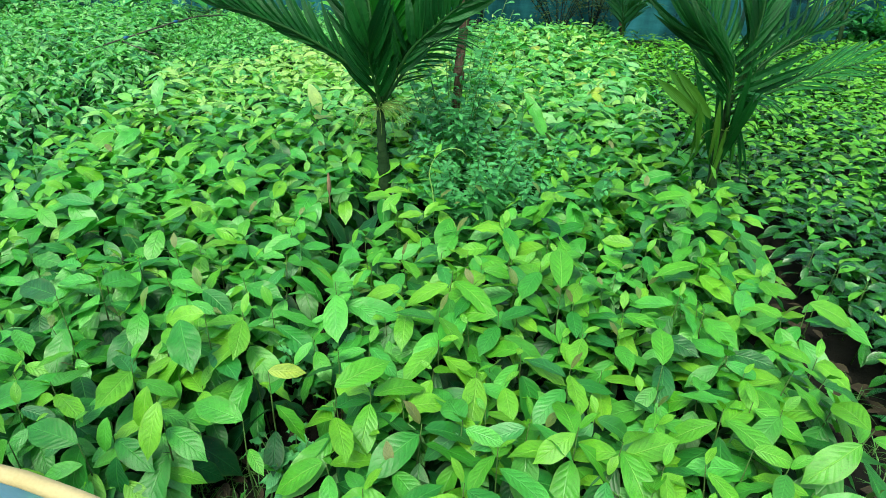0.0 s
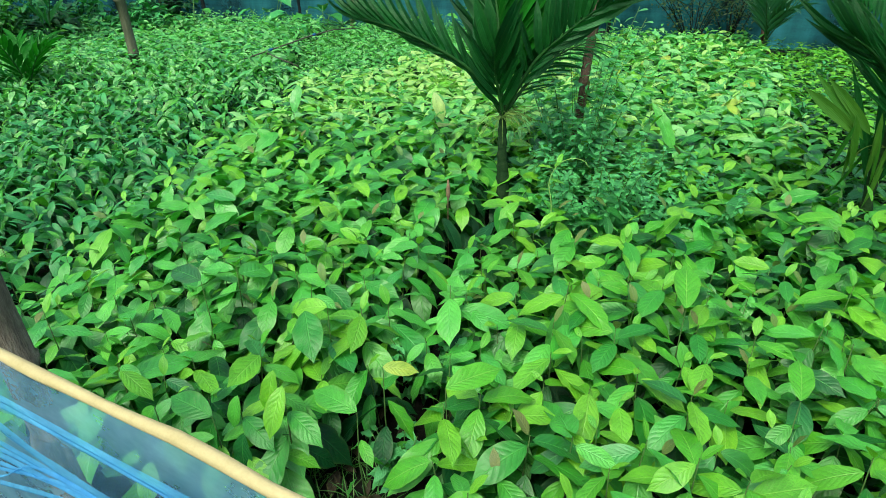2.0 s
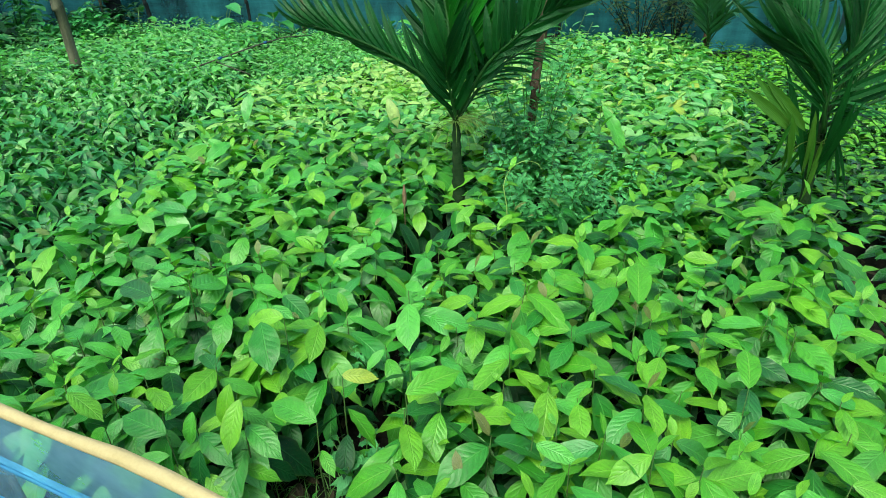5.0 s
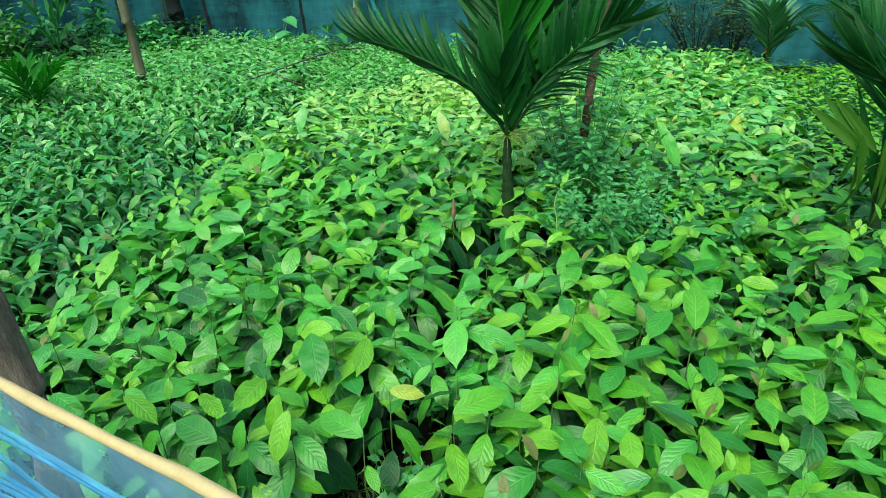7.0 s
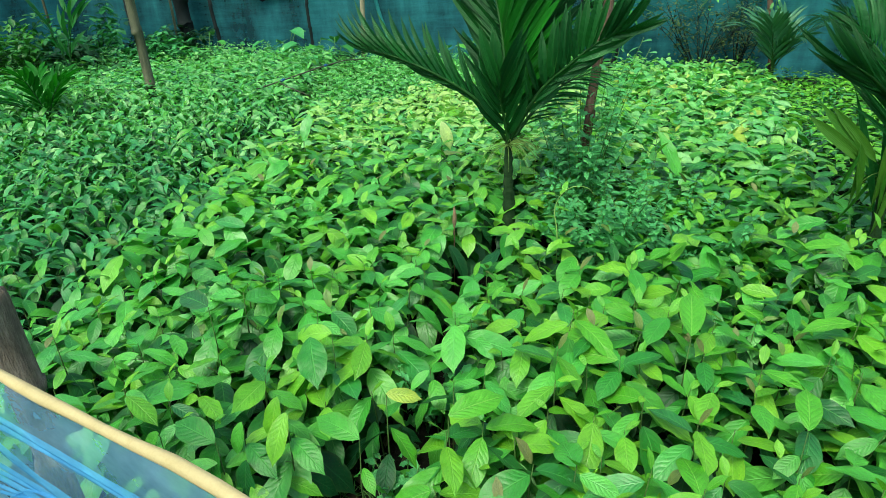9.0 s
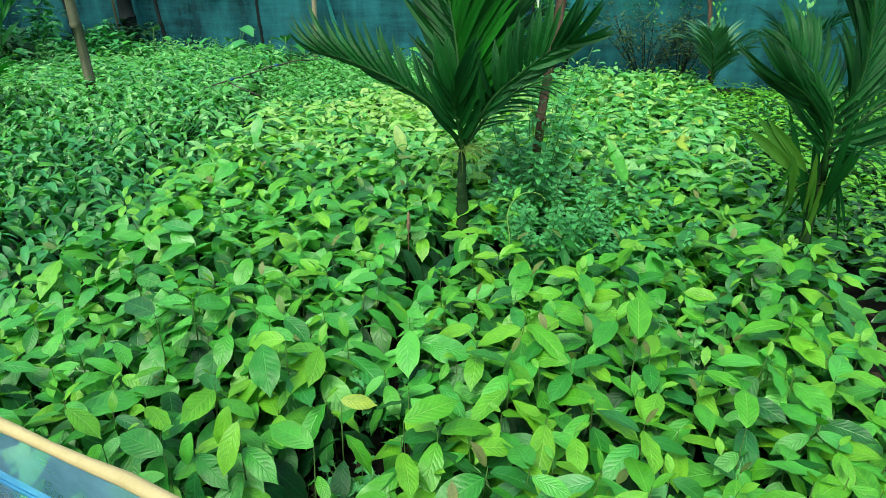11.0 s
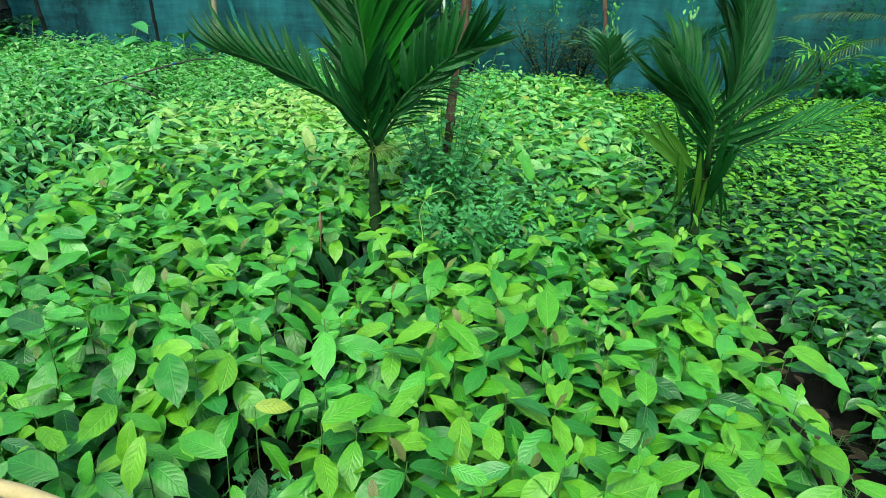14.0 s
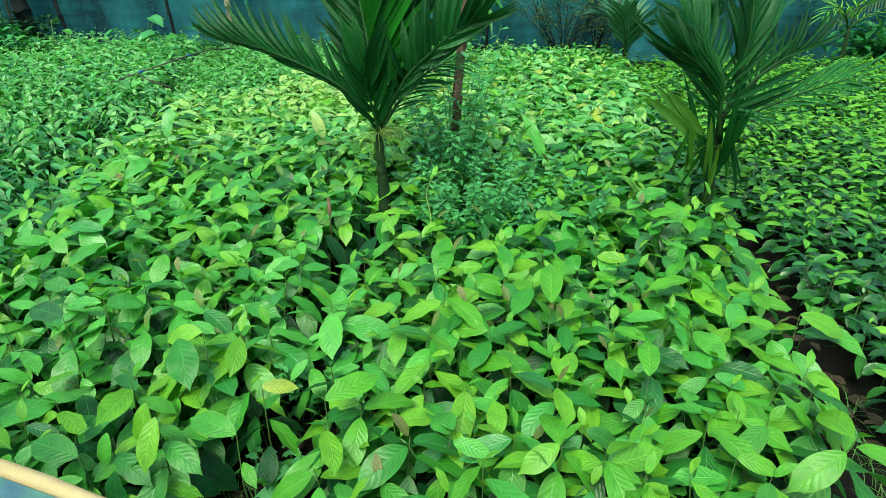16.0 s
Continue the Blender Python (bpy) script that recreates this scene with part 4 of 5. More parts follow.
weed("weed", "bushy blue-green weed with fine leaves in the bed", (0.54, 3.0, 0), 0.5, 0.56, 28, 0.074, WEED_LEAF, FINE, 2, per=52)
weed("weed", "tall thin weed climbing beside the wooden post", (0.12, 3.48, 0), 0.26, 0.95, 14, 0.09, WEED_LEAF, FINE, 3, per=54)
weed("weed", "thin green creeper round the wooden post", (0.13, 3.62, 0), 0.14, 1.2, 12, 0.095, WEED_LEAF, OVAL, 31, per=34)
weed("weed", "low green weed with lobed leaves in the furrow", (-0.38, 1.3, 0), 0.12, 0.27, 5, 0.075, WEED_LEAF, LOBED, 4, per=12)
weed("weed", "low green weed with lobed leaves in the furrow", (-0.38, 1.72, 0), 0.12, 0.36, 5, 0.08, WEED_LEAF, LOBED, 5, per=14)
weed("weed", "dark green weed at the foot of the bushy palm", (1.5, 2.98, 0), 0.2, 0.42, 11, 0.075, OLD_SHADED, SLIM, 6, per=20)
weed("weed", "blue-green creeper among the shaded seedlings", (-3.6, 4.3, 0), 0.5, 0.42, 10, 0.09, TEAL_LEAF, OVAL, 7, per=10)
weed("weed", "blue-green creeper among the shaded seedlings", (-3.0, 3.8, 0), 0.35, 0.4, 8, 0.08, TEAL_LEAF, OVAL, 8, per=10)
weed("weed", "leafy green weed beside the bushy palm", (1.6, 3.75, 0), 0.3, 0.4, 14, 0.1, LEAF, MID, 36, per=16)
weed("weed", "dark ferny weed between the beds", (2.25, 6.6, 0), 0.4, 0.5, 14, 0.1, SHADE_LEAF, SLIM, 9, per=18)
weed("weed", "dark ferny weed between the beds", (2.0, 5.4, 0), 0.3, 0.4, 10, 0.09, SHADE_LEAF, SLIM, 10, per=18)


def tall_seedling(label, place, height, n, size, mats, seed):
    """A seedling that stands out of the bed."""
    r = random.Random(seed)
    root = thing("seedling", label, "seedling", "seedlings of the near bed", Matrix.Translation(place))
    part("stem", stem_mesh(height, r), root)
    for i, (m, k) in enumerate(seedling_leaves(r, height, n, size, -0.25)):
        part("leaf", leaf_data_of(r.randrange(len(HI)), mats[i % len(mats)]), root).matrix_basis = m
    return root


tall_seedling("tall green seedling that stands above the bed", (-1.78, 3.75, 0), 0.52, 8, 0.2, [LEAF, OLD_SHADED, LEAF], 1)
tall_seedling("seedling with a yellow-green top leaf", (-0.78, 3.7, 0), 0.52, 8, 0.2, [LEAF, LEAF, YELLOW], 2)
tall_seedling("seedling with long light green leaves", (0.55, 3.72, 0), 0.5, 7, 0.26, [YOUNG, LEAF, YOUNG], 3)
tall_seedling("long-leaved seedling leaning over the path", (1.5, 1.95, 0), 0.34, 6, 0.17, [YOUNG, LEAF], 4)


def marked_leaf(mat, foot, tip, shape):
    """A seedling carrying one leaf that stands out of the bed, from its stalk at foot to its tip."""
    foot, tip = Vector(foot), Vector(tip)
    root = thing("seedling", "seedling with one large leaf standing out of the bed", "seedling", "seedlings of the near bed", Matrix.Translation((foot.x, foot.y, 0)))
    r = random.Random(shape)
    part("stem", stem_mesh(foot.z * 1.01, r), root)
    sparse = abs(foot.x - gap_x(foot.y)) < 0.1 and foot.y < 1.3
    for m, k in seedling_leaves(r, foot.z * 0.86, 5 if sparse else 8, 0.08 if sparse else 0.15):
        if k < 1:
            part("leaf", leaf_data_of(r.randrange(len(HI)), pick_material(r, k, 1.0, 0.3)), root).matrix_basis = m
    way = tip - foot
    length = way.length
    way.normalize()
    up = Vector((0, -0.5, 1))
    up = (up - way * up.dot(way)).normalized()
    lf = part("leaf", leaf_data_of(shape, mat), root)
    lf.matrix_basis = Matrix.Translation((0, 0, foot.z)) @ Matrix((way.cross(up), way, up)).transposed().to_4x4() @ Matrix.Diagonal((length * (0.55 if length > 0.3 else 1.0), length, length, 1))


for k, (mat, foot, tip) in enumerate((
        (YOUNG, (1.40, 1.85, 0.36), (1.58, 1.79, 0.33)), (YELLOW, (-0.42, 1.34, 0.43), (-0.31, 1.35, 0.43)), (YOUNG, (0.73, 1.44, 0.40), (0.77, 1.59, 0.47)),
        (YOUNG, (-0.68, 1.22, 0.42), (-0.70, 1.11, 0.31)), (LEAF, (-0.46, 1.21, 0.37), (-0.63, 1.26, 0.41)), (YOUNG, (-0.22, 1.27, 0.44), (-0.07, 1.37, 0.48)),
        (LEAF, (-0.74, 1.53, 0.46), (-0.65, 1.35, 0.42)), (YOUNG, (0.48, 1.79, 0.44), (0.50, 1.98, 0.52)), (GOLD_SUNLIT, (-0.80, 3.78, 0.64), (-0.71, 3.68, 0.49)),
        (COOL, (0.56, 3.85, 0.60), (0.74, 3.65, 0.36)), (COOL, (-1.75, 3.70, 0.49), (-1.74, 3.76, 0.69)), (YOUNG, (0.88, 1.15, 0.37), (0.99, 1.11, 0.37)),
        (LEAF, (-1.20, 1.66, 0.45), (-1.39, 1.73, 0.47)), (YOUNG, (-0.67, 1.55, 0.47), (-0.81, 1.54, 0.47)),
        (LEAF, (-0.87, 1.15, 0.33), (-0.96, 1.10, 0.12)), (LEAF, (-0.78, 1.14, 0.30), (-0.81, 1.10, 0.14)), (COOL, (-0.71, 1.19, 0.24), (-0.75, 1.17, 0.13)), (LEAF, (-0.86, 1.13, 0.36), (-1.02, 1.16, 0.40)),
        (COOL, (-1.31, 1.19, 0.33), (-1.40, 1.15, 0.18)), (LEAF, (-1.06, 1.15, 0.34), (-1.16, 1.12, 0.23)), (OLD_SHADED, (-1.08, 1.10, 0.28), (-1.15, 1.07, 0.18)), (COOL, (-0.83, 1.22, 0.36), (-0.85, 1.17, 0.26)), (YOUNG, (-0.75, 1.30, 0.40), (-0.77, 1.21, 0.27)))):
    marked_leaf(mat, foot, tip, k % len(HI))


def tendril():
    """A pale climbing shoot that rises out of the bed and bends over at its tip."""
    root = thing("vine_shoot", "pale green climbing shoot with a curled tip beside the weed", "vine", m=Matrix.Translation((0.01, 2.7, 0)))
    pts = glide([(0.0, 0.0, -0.02), (0.005, 0.0, 0.2), (0.0, 0.0, 0.38), (-0.018, 0.0, 0.49), (0.012, 0.0, 0.575), (0.07, 0.0, 0.615), (0.13, 0.01, 0.605), (0.16, 0.01, 0.57)], 24)
    v, f = tube(pts, [0.0036 - 0.0001 * i for i in range(25)], 5)
    part("stem", mesh_of("stem", v, f, PALE_SHOOT), root)
    for k, (i, az, pitch, length) in enumerate(((9, 1.2, 0.1, 0.09), (11, -1.5, -0.1, 0.08), (13, 1.7, 0.5, 0.085), (14, -0.4, 0.9, 0.07), (15, 2.6, 0.2, 0.06))):
        part("leaf", leaf_data_of(k, YOUNG), root).matrix_basis = leaf_matrix(*pts[i], az, pitch, 0.1, length)


PALE_SHOOT = rough_material("pale_green_shoot", [(0.3, (0.16, 0.36, 0.07)), (0.7, (0.26, 0.46, 0.12))], 30.0, 0.5, 0.2)
tendril()


def spike():
    root = thing("dried_spike", "brown dried flower spike among green leaves", "dried flower", m=Matrix.Translation((-0.5, 2.7, 0)))
    v, f = tube([(0, 0, -0.02), (0.003, 0, 0.365), (0.005, 0, 0.395), (0.006, 0, 0.44), (0.005, 0, 0.48)], [0.0025, 0.003, 0.011, 0.0095, 0.003], 8)
    part("spike", mesh_of("spike", v, f, rough_material("brown_spike", [(0.3, (0.13, 0.085, 0.045)), (0.7, (0.3, 0.22, 0.12))], 60.0, 0.9, 0.8)), root)


spike()


def grass_tuft(place, n, length, seed):
    r = random.Random(seed)
    blades = [leaf_grid(5, 2, 0.03, 0.5, 0.6 + 0.3 * i, 0, 0.3, 0.5, 0.2, i) for i in range(4)]
    placed = [(leaf_matrix(r.gauss(0, 0.02), r.gauss(0, 0.02), -0.02, r.uniform(0, 6.28), r.uniform(0.7, 1.4), 0, length * r.uniform(0.5, 1.2)), r.randrange(4), 0) for _ in range(n)]
    root = thing("grass_tuft", "tuft of thin green grass on dark soil", "grass", "grass tufts", Matrix.Translation(place))
    part("grass_blade", scatter("grass_blade", blades, placed, [GRASS]), root)


for k, (gx, gy) in enumerate(((-0.55, 0.98), (-0.48, 1.02), (-0.42, 0.95), (-0.5, 1.2), (-0.38, 1.14), (-0.6, 1.12), (-0.46, 1.3), (-0.52, 1.12), (-0.44, 1.2), (-0.6, 1.05), (-0.36, 1.05), (-0.62, 1.2), (-0.7, 1.08), (-0.56, 1.32), (-0.66, 1.28), (-0.5, 1.08), (-0.3, 2.7), (-0.38, 2.6), (1.5, 1.35), (1.55, 1.5), (1.48, 1.2), (1.62, 1.75), (-0.85, 1.0), (-0.98, 0.96), (-1.1, 1.02), (-1.22, 0.95), (-0.78, 0.94), (-1.38, 1.0), (-0.92, 0.88), (-1.5, 0.92))):
    grass_tuft((gx, gy, 0), 20, 0.11, 70 + k)


def litter():
    r, placed = random.Random(9), []
    for _ in range(190):
        a, b = r.choice((((-0.45, 0.9), (-0.4, 2.7)), ((1.5, 1.0), (1.75, 3.0)), ((-2.0, 0.6), (1.4, 0.8)), ((-0.75, 0.95), (-0.5, 1.4)), ((1.45, 1.1), (1.8, 2.6))))
        t = r.random()
        placed.append((leaf_matrix(a[0] + (b[0] - a[0]) * t + r.gauss(0, 0.12), a[1] + (b[1] - a[1]) * t + r.gauss(0, 0.08), 0.012, r.uniform(0, 6.28), r.uniform(-0.1, 0.3), r.uniform(-0.5, 0.5), r.uniform(0.04, 0.11)), r.randrange(len(OVAL)), 0))
    tagged(new("leaf_litter", scatter("leaf_litter", OVAL, placed, [LITTER])), "brown dead leaves strewn over the soil", "leaf litter", kind="stuff")


litter()


def branch_on_bed():
    root = thing("dry_branch", "thin grey dry branch with blue ties lying on the herbs", "branch")
    v, f = merged([tube([(-3.25, 5.78, 0.44), (-3.12, 6.3, 0.47), (-3.0, 6.9, 0.5), (-2.88, 7.4, 0.51), (-2.72, 7.9, 0.46)], [0.006, 0.008, 0.008, 0.007, 0.005], 6),
                   tube([(-3.17, 6.1, 0.46), (-2.95, 5.85, 0.46), (-2.55, 5.55, 0.43)], [0.007, 0.006, 0.004], 5)])[:2]
    part("stick", mesh_of("stick", v, f, PIPE), root)
    for p in ((-3.15, 6.18, 0.465), (-2.98, 7.0, 0.505)):
        q = Vector(p)
        v, f = tube([q - Vector((0.008, 0.035, 0.003)), q, q + Vector((0.008, 0.035, 0.003))], [0.010, 0.018, 0.010], 8)
        part("tie", mesh_of("tie", v, f, rough_material("dark_blue_twine", [(0.3, (0.01, 0.06, 0.14)), (0.7, (0.02, 0.12, 0.25))], 30.0, 0.6, 0.3)), root, "dark blue twine tie")


branch_on_bed()

HEART = [leaf_grid(10, 4, 0.62, 0.3, 0.5, 0.03, 0.36, 0.8, 0.0, 80 + i) for i in range(3)]


def taro(place, n, height, size, seed, mat=LEAF):
    """A taro plant: heart leaves on long stalks."""
    r = random.Random(seed)
    root = thing("taro_plant", "broad-leaved taro plant near the net fence", "taro", "taro plants", Matrix.Translation(place))
    for i in range(n):
        az = i * 2.2 + r.uniform(-0.4, 0.4)
        pts = bent((0, 0, -0.02), az, r.uniform(1.1, 1.45), height * r.uniform(0.75, 1.1), 0.5, 6)
        v, f = tube(pts, [0.008 - 0.0006 * k for k in range(7)], 5)
        stalk = part("stalk", mesh_of("stalk", v, f, GREEN_STEM), root)
        g = HEART[r.randrange(3)]
        lf = part("leaf", mesh_of("leaf", g[0].tolist(), g[1].tolist(), mat, g[2]), stalk)
        lf.matrix_basis = leaf_matrix(*pts[-1], az, r.uniform(-0.15, 0.2), r.uniform(-0.2, 0.2), size * r.uniform(0.7, 1.15))
    return root


for k, (tx, ty, n, h, sz) in enumerate(((-5.63, 8.6, 3, 0.8, 0.2), (-4.75, 9.5, 4, 0.74, 0.32), (-4.2, 9.3, 5, 0.62, 0.34), (-3.8, 9.3, 5, 0.6, 0.34), (-6.3, 8.8, 4, 0.7, 0.28), (-7.2, 7.6, 5, 0.6, 0.26), (-2.0, 9.4, 4, 0.5, 0.3))):
    taro((tx, ty, 0), n, h, sz, 20 + k, (LEAF, SHADE_LEAF, SHADE_LEAF)[k % 3])


def joined_frond(root, origin, az, elev, length, arch, pairs, leaflet, width, mat, spread=0.7, rise=0.2, seed=0, bare=0.15):
    """A frond far from the eye, leaflets and rib in one mesh."""
    r = random.Random(seed)
    pts = bent(origin, az, elev, length, arch)
    g = leaf_grid(4, 2, width, 0.4, 0.5, 0, 0.4, 0.55, 0.2, seed)
    pieces, mats = [tube(pts, [0.010 - 0.0007 * i for i in range(13)], 5)], [RACHIS, mat]
    for i in range(pairs):
        s = bare + (1 - bare) * (i + 0.5) / pairs
        j = min(11, int(s * 12))
        p, d = pts[j].lerp(pts[j + 1], s * 12 - j), (pts[j + 1] - pts[j]).normalized()
        side = Vector((math.cos(az), math.sin(az), 0))
        side = (side - d * side.dot(d)).normalized()
        up = side.cross(d).normalized()
        for sign in (-1, 1):
            a = spread * (1 - 0.5 * i / pairs)
            way = (d * math.cos(a) + side * sign * math.sin(a) + up * (rise + r.uniform(-0.15, 0.1))).normalized()
            nrm = (up - way * up.dot(way)).normalized()
            m = np.array(Matrix((way.cross(nrm), way, nrm)).transposed()) * leaflet * (0.6 + 0.6 * math.sin(math.pi * (0.15 + 0.7 * i / pairs))) * r.uniform(0.85, 1.1)
            pieces.append((g[0] @ m.T + np.array(p), g[1], g[2]))
    v, f, uv = merged(pieces)
    nt = len(pieces[0][1])
    return part("frond", mesh_of("frond", v, f, mats, uv, [0] * nt + [1] * (len(f) - nt)), root)


def small_palm(label, place, height, fronds, length, mat, seed, elev=(45, 80), arch=(0.5, 1.1), leaflet=0.26, pairs=14, width=0.1):
    r = random.Random(seed)
    root = thing("small_palm", label, "palm", "small palms at the fence", Matrix.Translation(place))
    v, f = tube([(0, 0, -0.05), (0.01, 0, height * 0.5), (0, 0.01, height)], [0.035, 0.03, 0.02], 8)
    part("trunk", mesh_of("trunk", v, f, TRUNK), root)
    for i in range(fronds):
        joined_frond(root, (0, 0.01, height * 0.92), i * 2.4 + r.uniform(-0.3, 0.3), radians(r.uniform(*elev)), length * r.uniform(0.8, 1.15), r.uniform(*arch), pairs, leaflet, width, mat, seed=seed + i)
    return root


FENCE_PALM = leaf_material("grey_green_palm_leaflet", [(0.012, 0.09, 0.035), (0.025, 0.14, 0.055), (0.05, 0.19, 0.09)], vein=(0.08, 0.24, 0.12), rough=0.35, quilt=0.1, veins=0.01, spots=0.2, gloss=0.6)
OLIVE_LEAF = leaf_material("olive_shrub_leaf", [(0.015, 0.06, 0.012), (0.035, 0.1, 0.018), (0.08, 0.16, 0.03)], vein=(0.08, 0.16, 0.04), rough=0.5, quilt=0.2)
small_palm("small palm with grey-green fronds against the net", (2.33, 8.1, 0), 0.34, 10, 0.7, FENCE_PALM, 300, elev=(52, 88), arch=(0.3, 1.6), leaflet=0.34, width=0.11, pairs=8)
small_palm("short palm with broad green leaflets beside the bed", (-5.25, 5.05, 0), 0.22, 7, 0.6, PALM_LIGHT, 320, elev=(45, 84), leaflet=0.24, width=0.19, pairs=7)
small_palm("slender upright young palm", (-6.8, 7.1, 0), 0.35, 3, 0.95, PALM_BRIGHT, 340, elev=(80, 89), arch=(0.1, 0.4), leaflet=0.5, pairs=3, width=0.16)
small_palm("yellowish drooping palm before the net", (5.0, 7.9, 0), 0.7, 8, 0.75, YOUNG, 360, arch=(1.4, 2.2), leaflet=0.24, pairs=6, width=0.08)
small_palm("dark palm behind the bushy one", (3.4, 8.3, 0), 0.5, 7, 0.8, PALM_LEAF, 380)


def side_palm():
    """A palm beyond the beds whose old fronds reach in along the fence."""
    root = thing("coconut_palm", "palm with drooping olive fronds reaching along the net", "palm", m=Matrix.Translation((6.7, 8.35, 0)))
    v, f = tube([(0, 0, -0.05), (0.03, 0, 0.6), (0.0, 0, 1.25)], [0.1, 0.08, 0.06], 10)
    part("trunk", mesh_of("trunk", v, f, TRUNK), root)
    for k, (az, el, ln, arch) in enumerate(((84, 14, 1.9, 0.5), (98, -4, 2.0, 0.5), (60, 40, 1.7, 0.9), (140, 45, 1.6, 0.9), (-60, 50, 1.7, 0.9), (-120, 40, 1.6, 0.9), (10, 60, 1.6, 0.7))):
        joined_frond(root, (0, 0, 1.2), radians(az), radians(el), ln, arch, 34, 0.2, 0.07, OLIVE_LEAF, spread=1.0, rise=-0.1, seed=700 + k, bare=0.3)


side_palm()


def shrub(label, place, reach, height, count, leaf, mat, seed, grids=None, stems=9, name="shrub"):
    """A bush: forking stems and a loose crown of leaves in clumps."""
    r = random.Random(seed)
    root = thing(name, label, "shrub", m=Matrix.Translation(place))
    pieces, placed, ends = [], [], []
    for _ in range(stems):
        az = r.uniform(0, 6.28)
        pts = bent((0, 0, -0.03), az, r.uniform(0.9, 1.5), height * r.uniform(0.7, 1.1), r.uniform(-0.2, 0.6), 8)
        pieces.append(tube(pts, [0.011 - 0.0011 * i for i in range(9)], 5))
        ends += pts[3:]
        for q in (4, 6):
            sub = bent(pts[q], az + r.uniform(-1.6, 1.6), r.uniform(0.2, 1.2), reach * r.uniform(0.4, 0.8), 0.3, 5)
            pieces.append(tube(sub, [0.005 - 0.0006 * i for i in range(6)], 4))
            ends += sub[2:]
    g = grids or OVAL
    for _ in range(count):
        p = r.choice(ends)
        placed.append((leaf_matrix(p.x + r.gauss(0, 0.07 * reach), p.y + r.gauss(0, 0.07 * reach), p.z + r.gauss(0, 0.06 * reach), r.uniform(0, 6.28), r.uniform(-0.6, 0.5), r.uniform(-0.5, 0.5), leaf * r.uniform(0.6, 1.25)), r.randrange(len(g)), 0))
    v, f, _ = merged(pieces)
    part("stem", mesh_of("stem", v, f, DARK_WOOD), root)
    part("foliage", scatter("foliage", g, placed, [mat]), root)
    return root


shrub("sparse yellow-green shrub growing against the net", (1.7, 9.25, 0), 0.8, 1.15, 1300, 0.05, OLIVE_LEAF, 400, stems=14)
shrub("sparse shrub with small leaves against the net", (2.2, 9.3, 0), 0.65, 1.05, 900, 0.05, OLIVE_LEAF, 401, stems=12)
for k, (sx, sy, rr, hh) in enumerate(((-7.6, 8.6, 0.9, 0.9), (-8.6, 8.0, 0.9, 0.85), (-6.7, 9.4, 0.7, 0.8), (-9.0, 6.8, 0.9, 0.8), (-8.2, 6.6, 0.8, 0.6), (-7.4, 7.7, 0.7, 0.6), (-6.6, 8.5, 0.6, 0.65), (-8.0, 7.4, 0.8, 0.75))):
    shrub("dark green thicket bush by the net fence", (sx, sy, 0), rr, hh, 700, 0.15, (SHADE_LEAF, LEAF, OLD_SHADED)[k % 3], 410 + k)
for k, (sx, sy, rr, hh) in enumerate(((-0.6, 9.9, 0.6, 0.9), (0.15, 10.2, 0.6, 1.2), (-1.2, 10.1, 0.5, 0.7), (5.8, 8.7, 0.8, 0.7), (6.8, 8.5, 0.8, 0.7))):
    shrub("green bush in the opening of the fence", (sx, sy, 0), rr, hh, 500, 0.16, (LEAF, SHADE_LEAF)[k % 2], 430 + k)


for k in range(9):
    shrub("leafy green bush behind the net fence", (0.9 + 1.05 * k, 10.6 + 0.3 * (k % 2), 0), 1.0, 2.1, 900, 0.12, (LEAF, FAR_LEAF, SHADE_LEAF)[k % 3], 450 + k)


def strap_plant(place, n, length, mat, height, seed, label="dracaena with pale drooping strap leaves behind the palm", sag=1.6):
    """A dracaena with drooping pale strap leaves on a thin cane."""
    r = random.Random(seed)
    root = thing("dracaena", label, "dracaena", m=Matrix.Translation(place))
    v, f = tube([(0, 0, -0.05), (0.02, 0, height * 0.6), (0, 0, height)], [0.025, 0.02, 0.014], 7)
    part("cane", mesh_of("cane", v, f, DARK_WOOD), root)
    for i in range(n):
        g = leaf_grid(7, 2, 0.13, 0.5, sag + r.uniform(-0.4, 0.6), 0, 0.35, 0.5, 0.2, seed + i)
        lf = part("leaf", mesh_of("leaf", g[0].tolist(), g[1].tolist(), mat if i % 3 else LEAF, g[2]), root)
        lf.matrix_basis = leaf_matrix(0, 0, height * (0.8 + 0.2 * i / n), i * 2.4, r.uniform(0.1, 0.9), 0, length * r.uniform(0.8, 1.1))


strap_plant((0.0, 9.9, 0), 16, 0.5, PALE_LEAF, 1.55, 500)
strap_plant((0.55, 9.4, 0), 14, 0.5, LEAF, 1.0, 520)
strap_plant((-3.49, 9.3, 0), 10, 0.42, OLD_SHADED, 0.32, 540, "dark strap-leaved plant at the foot of the fence", 0.5)
strap_plant((1.95, 6.3, 0), 16, 0.45, SHADE_LEAF, 0.2, 560, "clump of drooping green strap leaves between the beds")
strap_plant((2.15, 7.1, 0), 14, 0.42, FENCE_PALM, 0.2, 580, "clump of drooping green strap leaves between the beds")


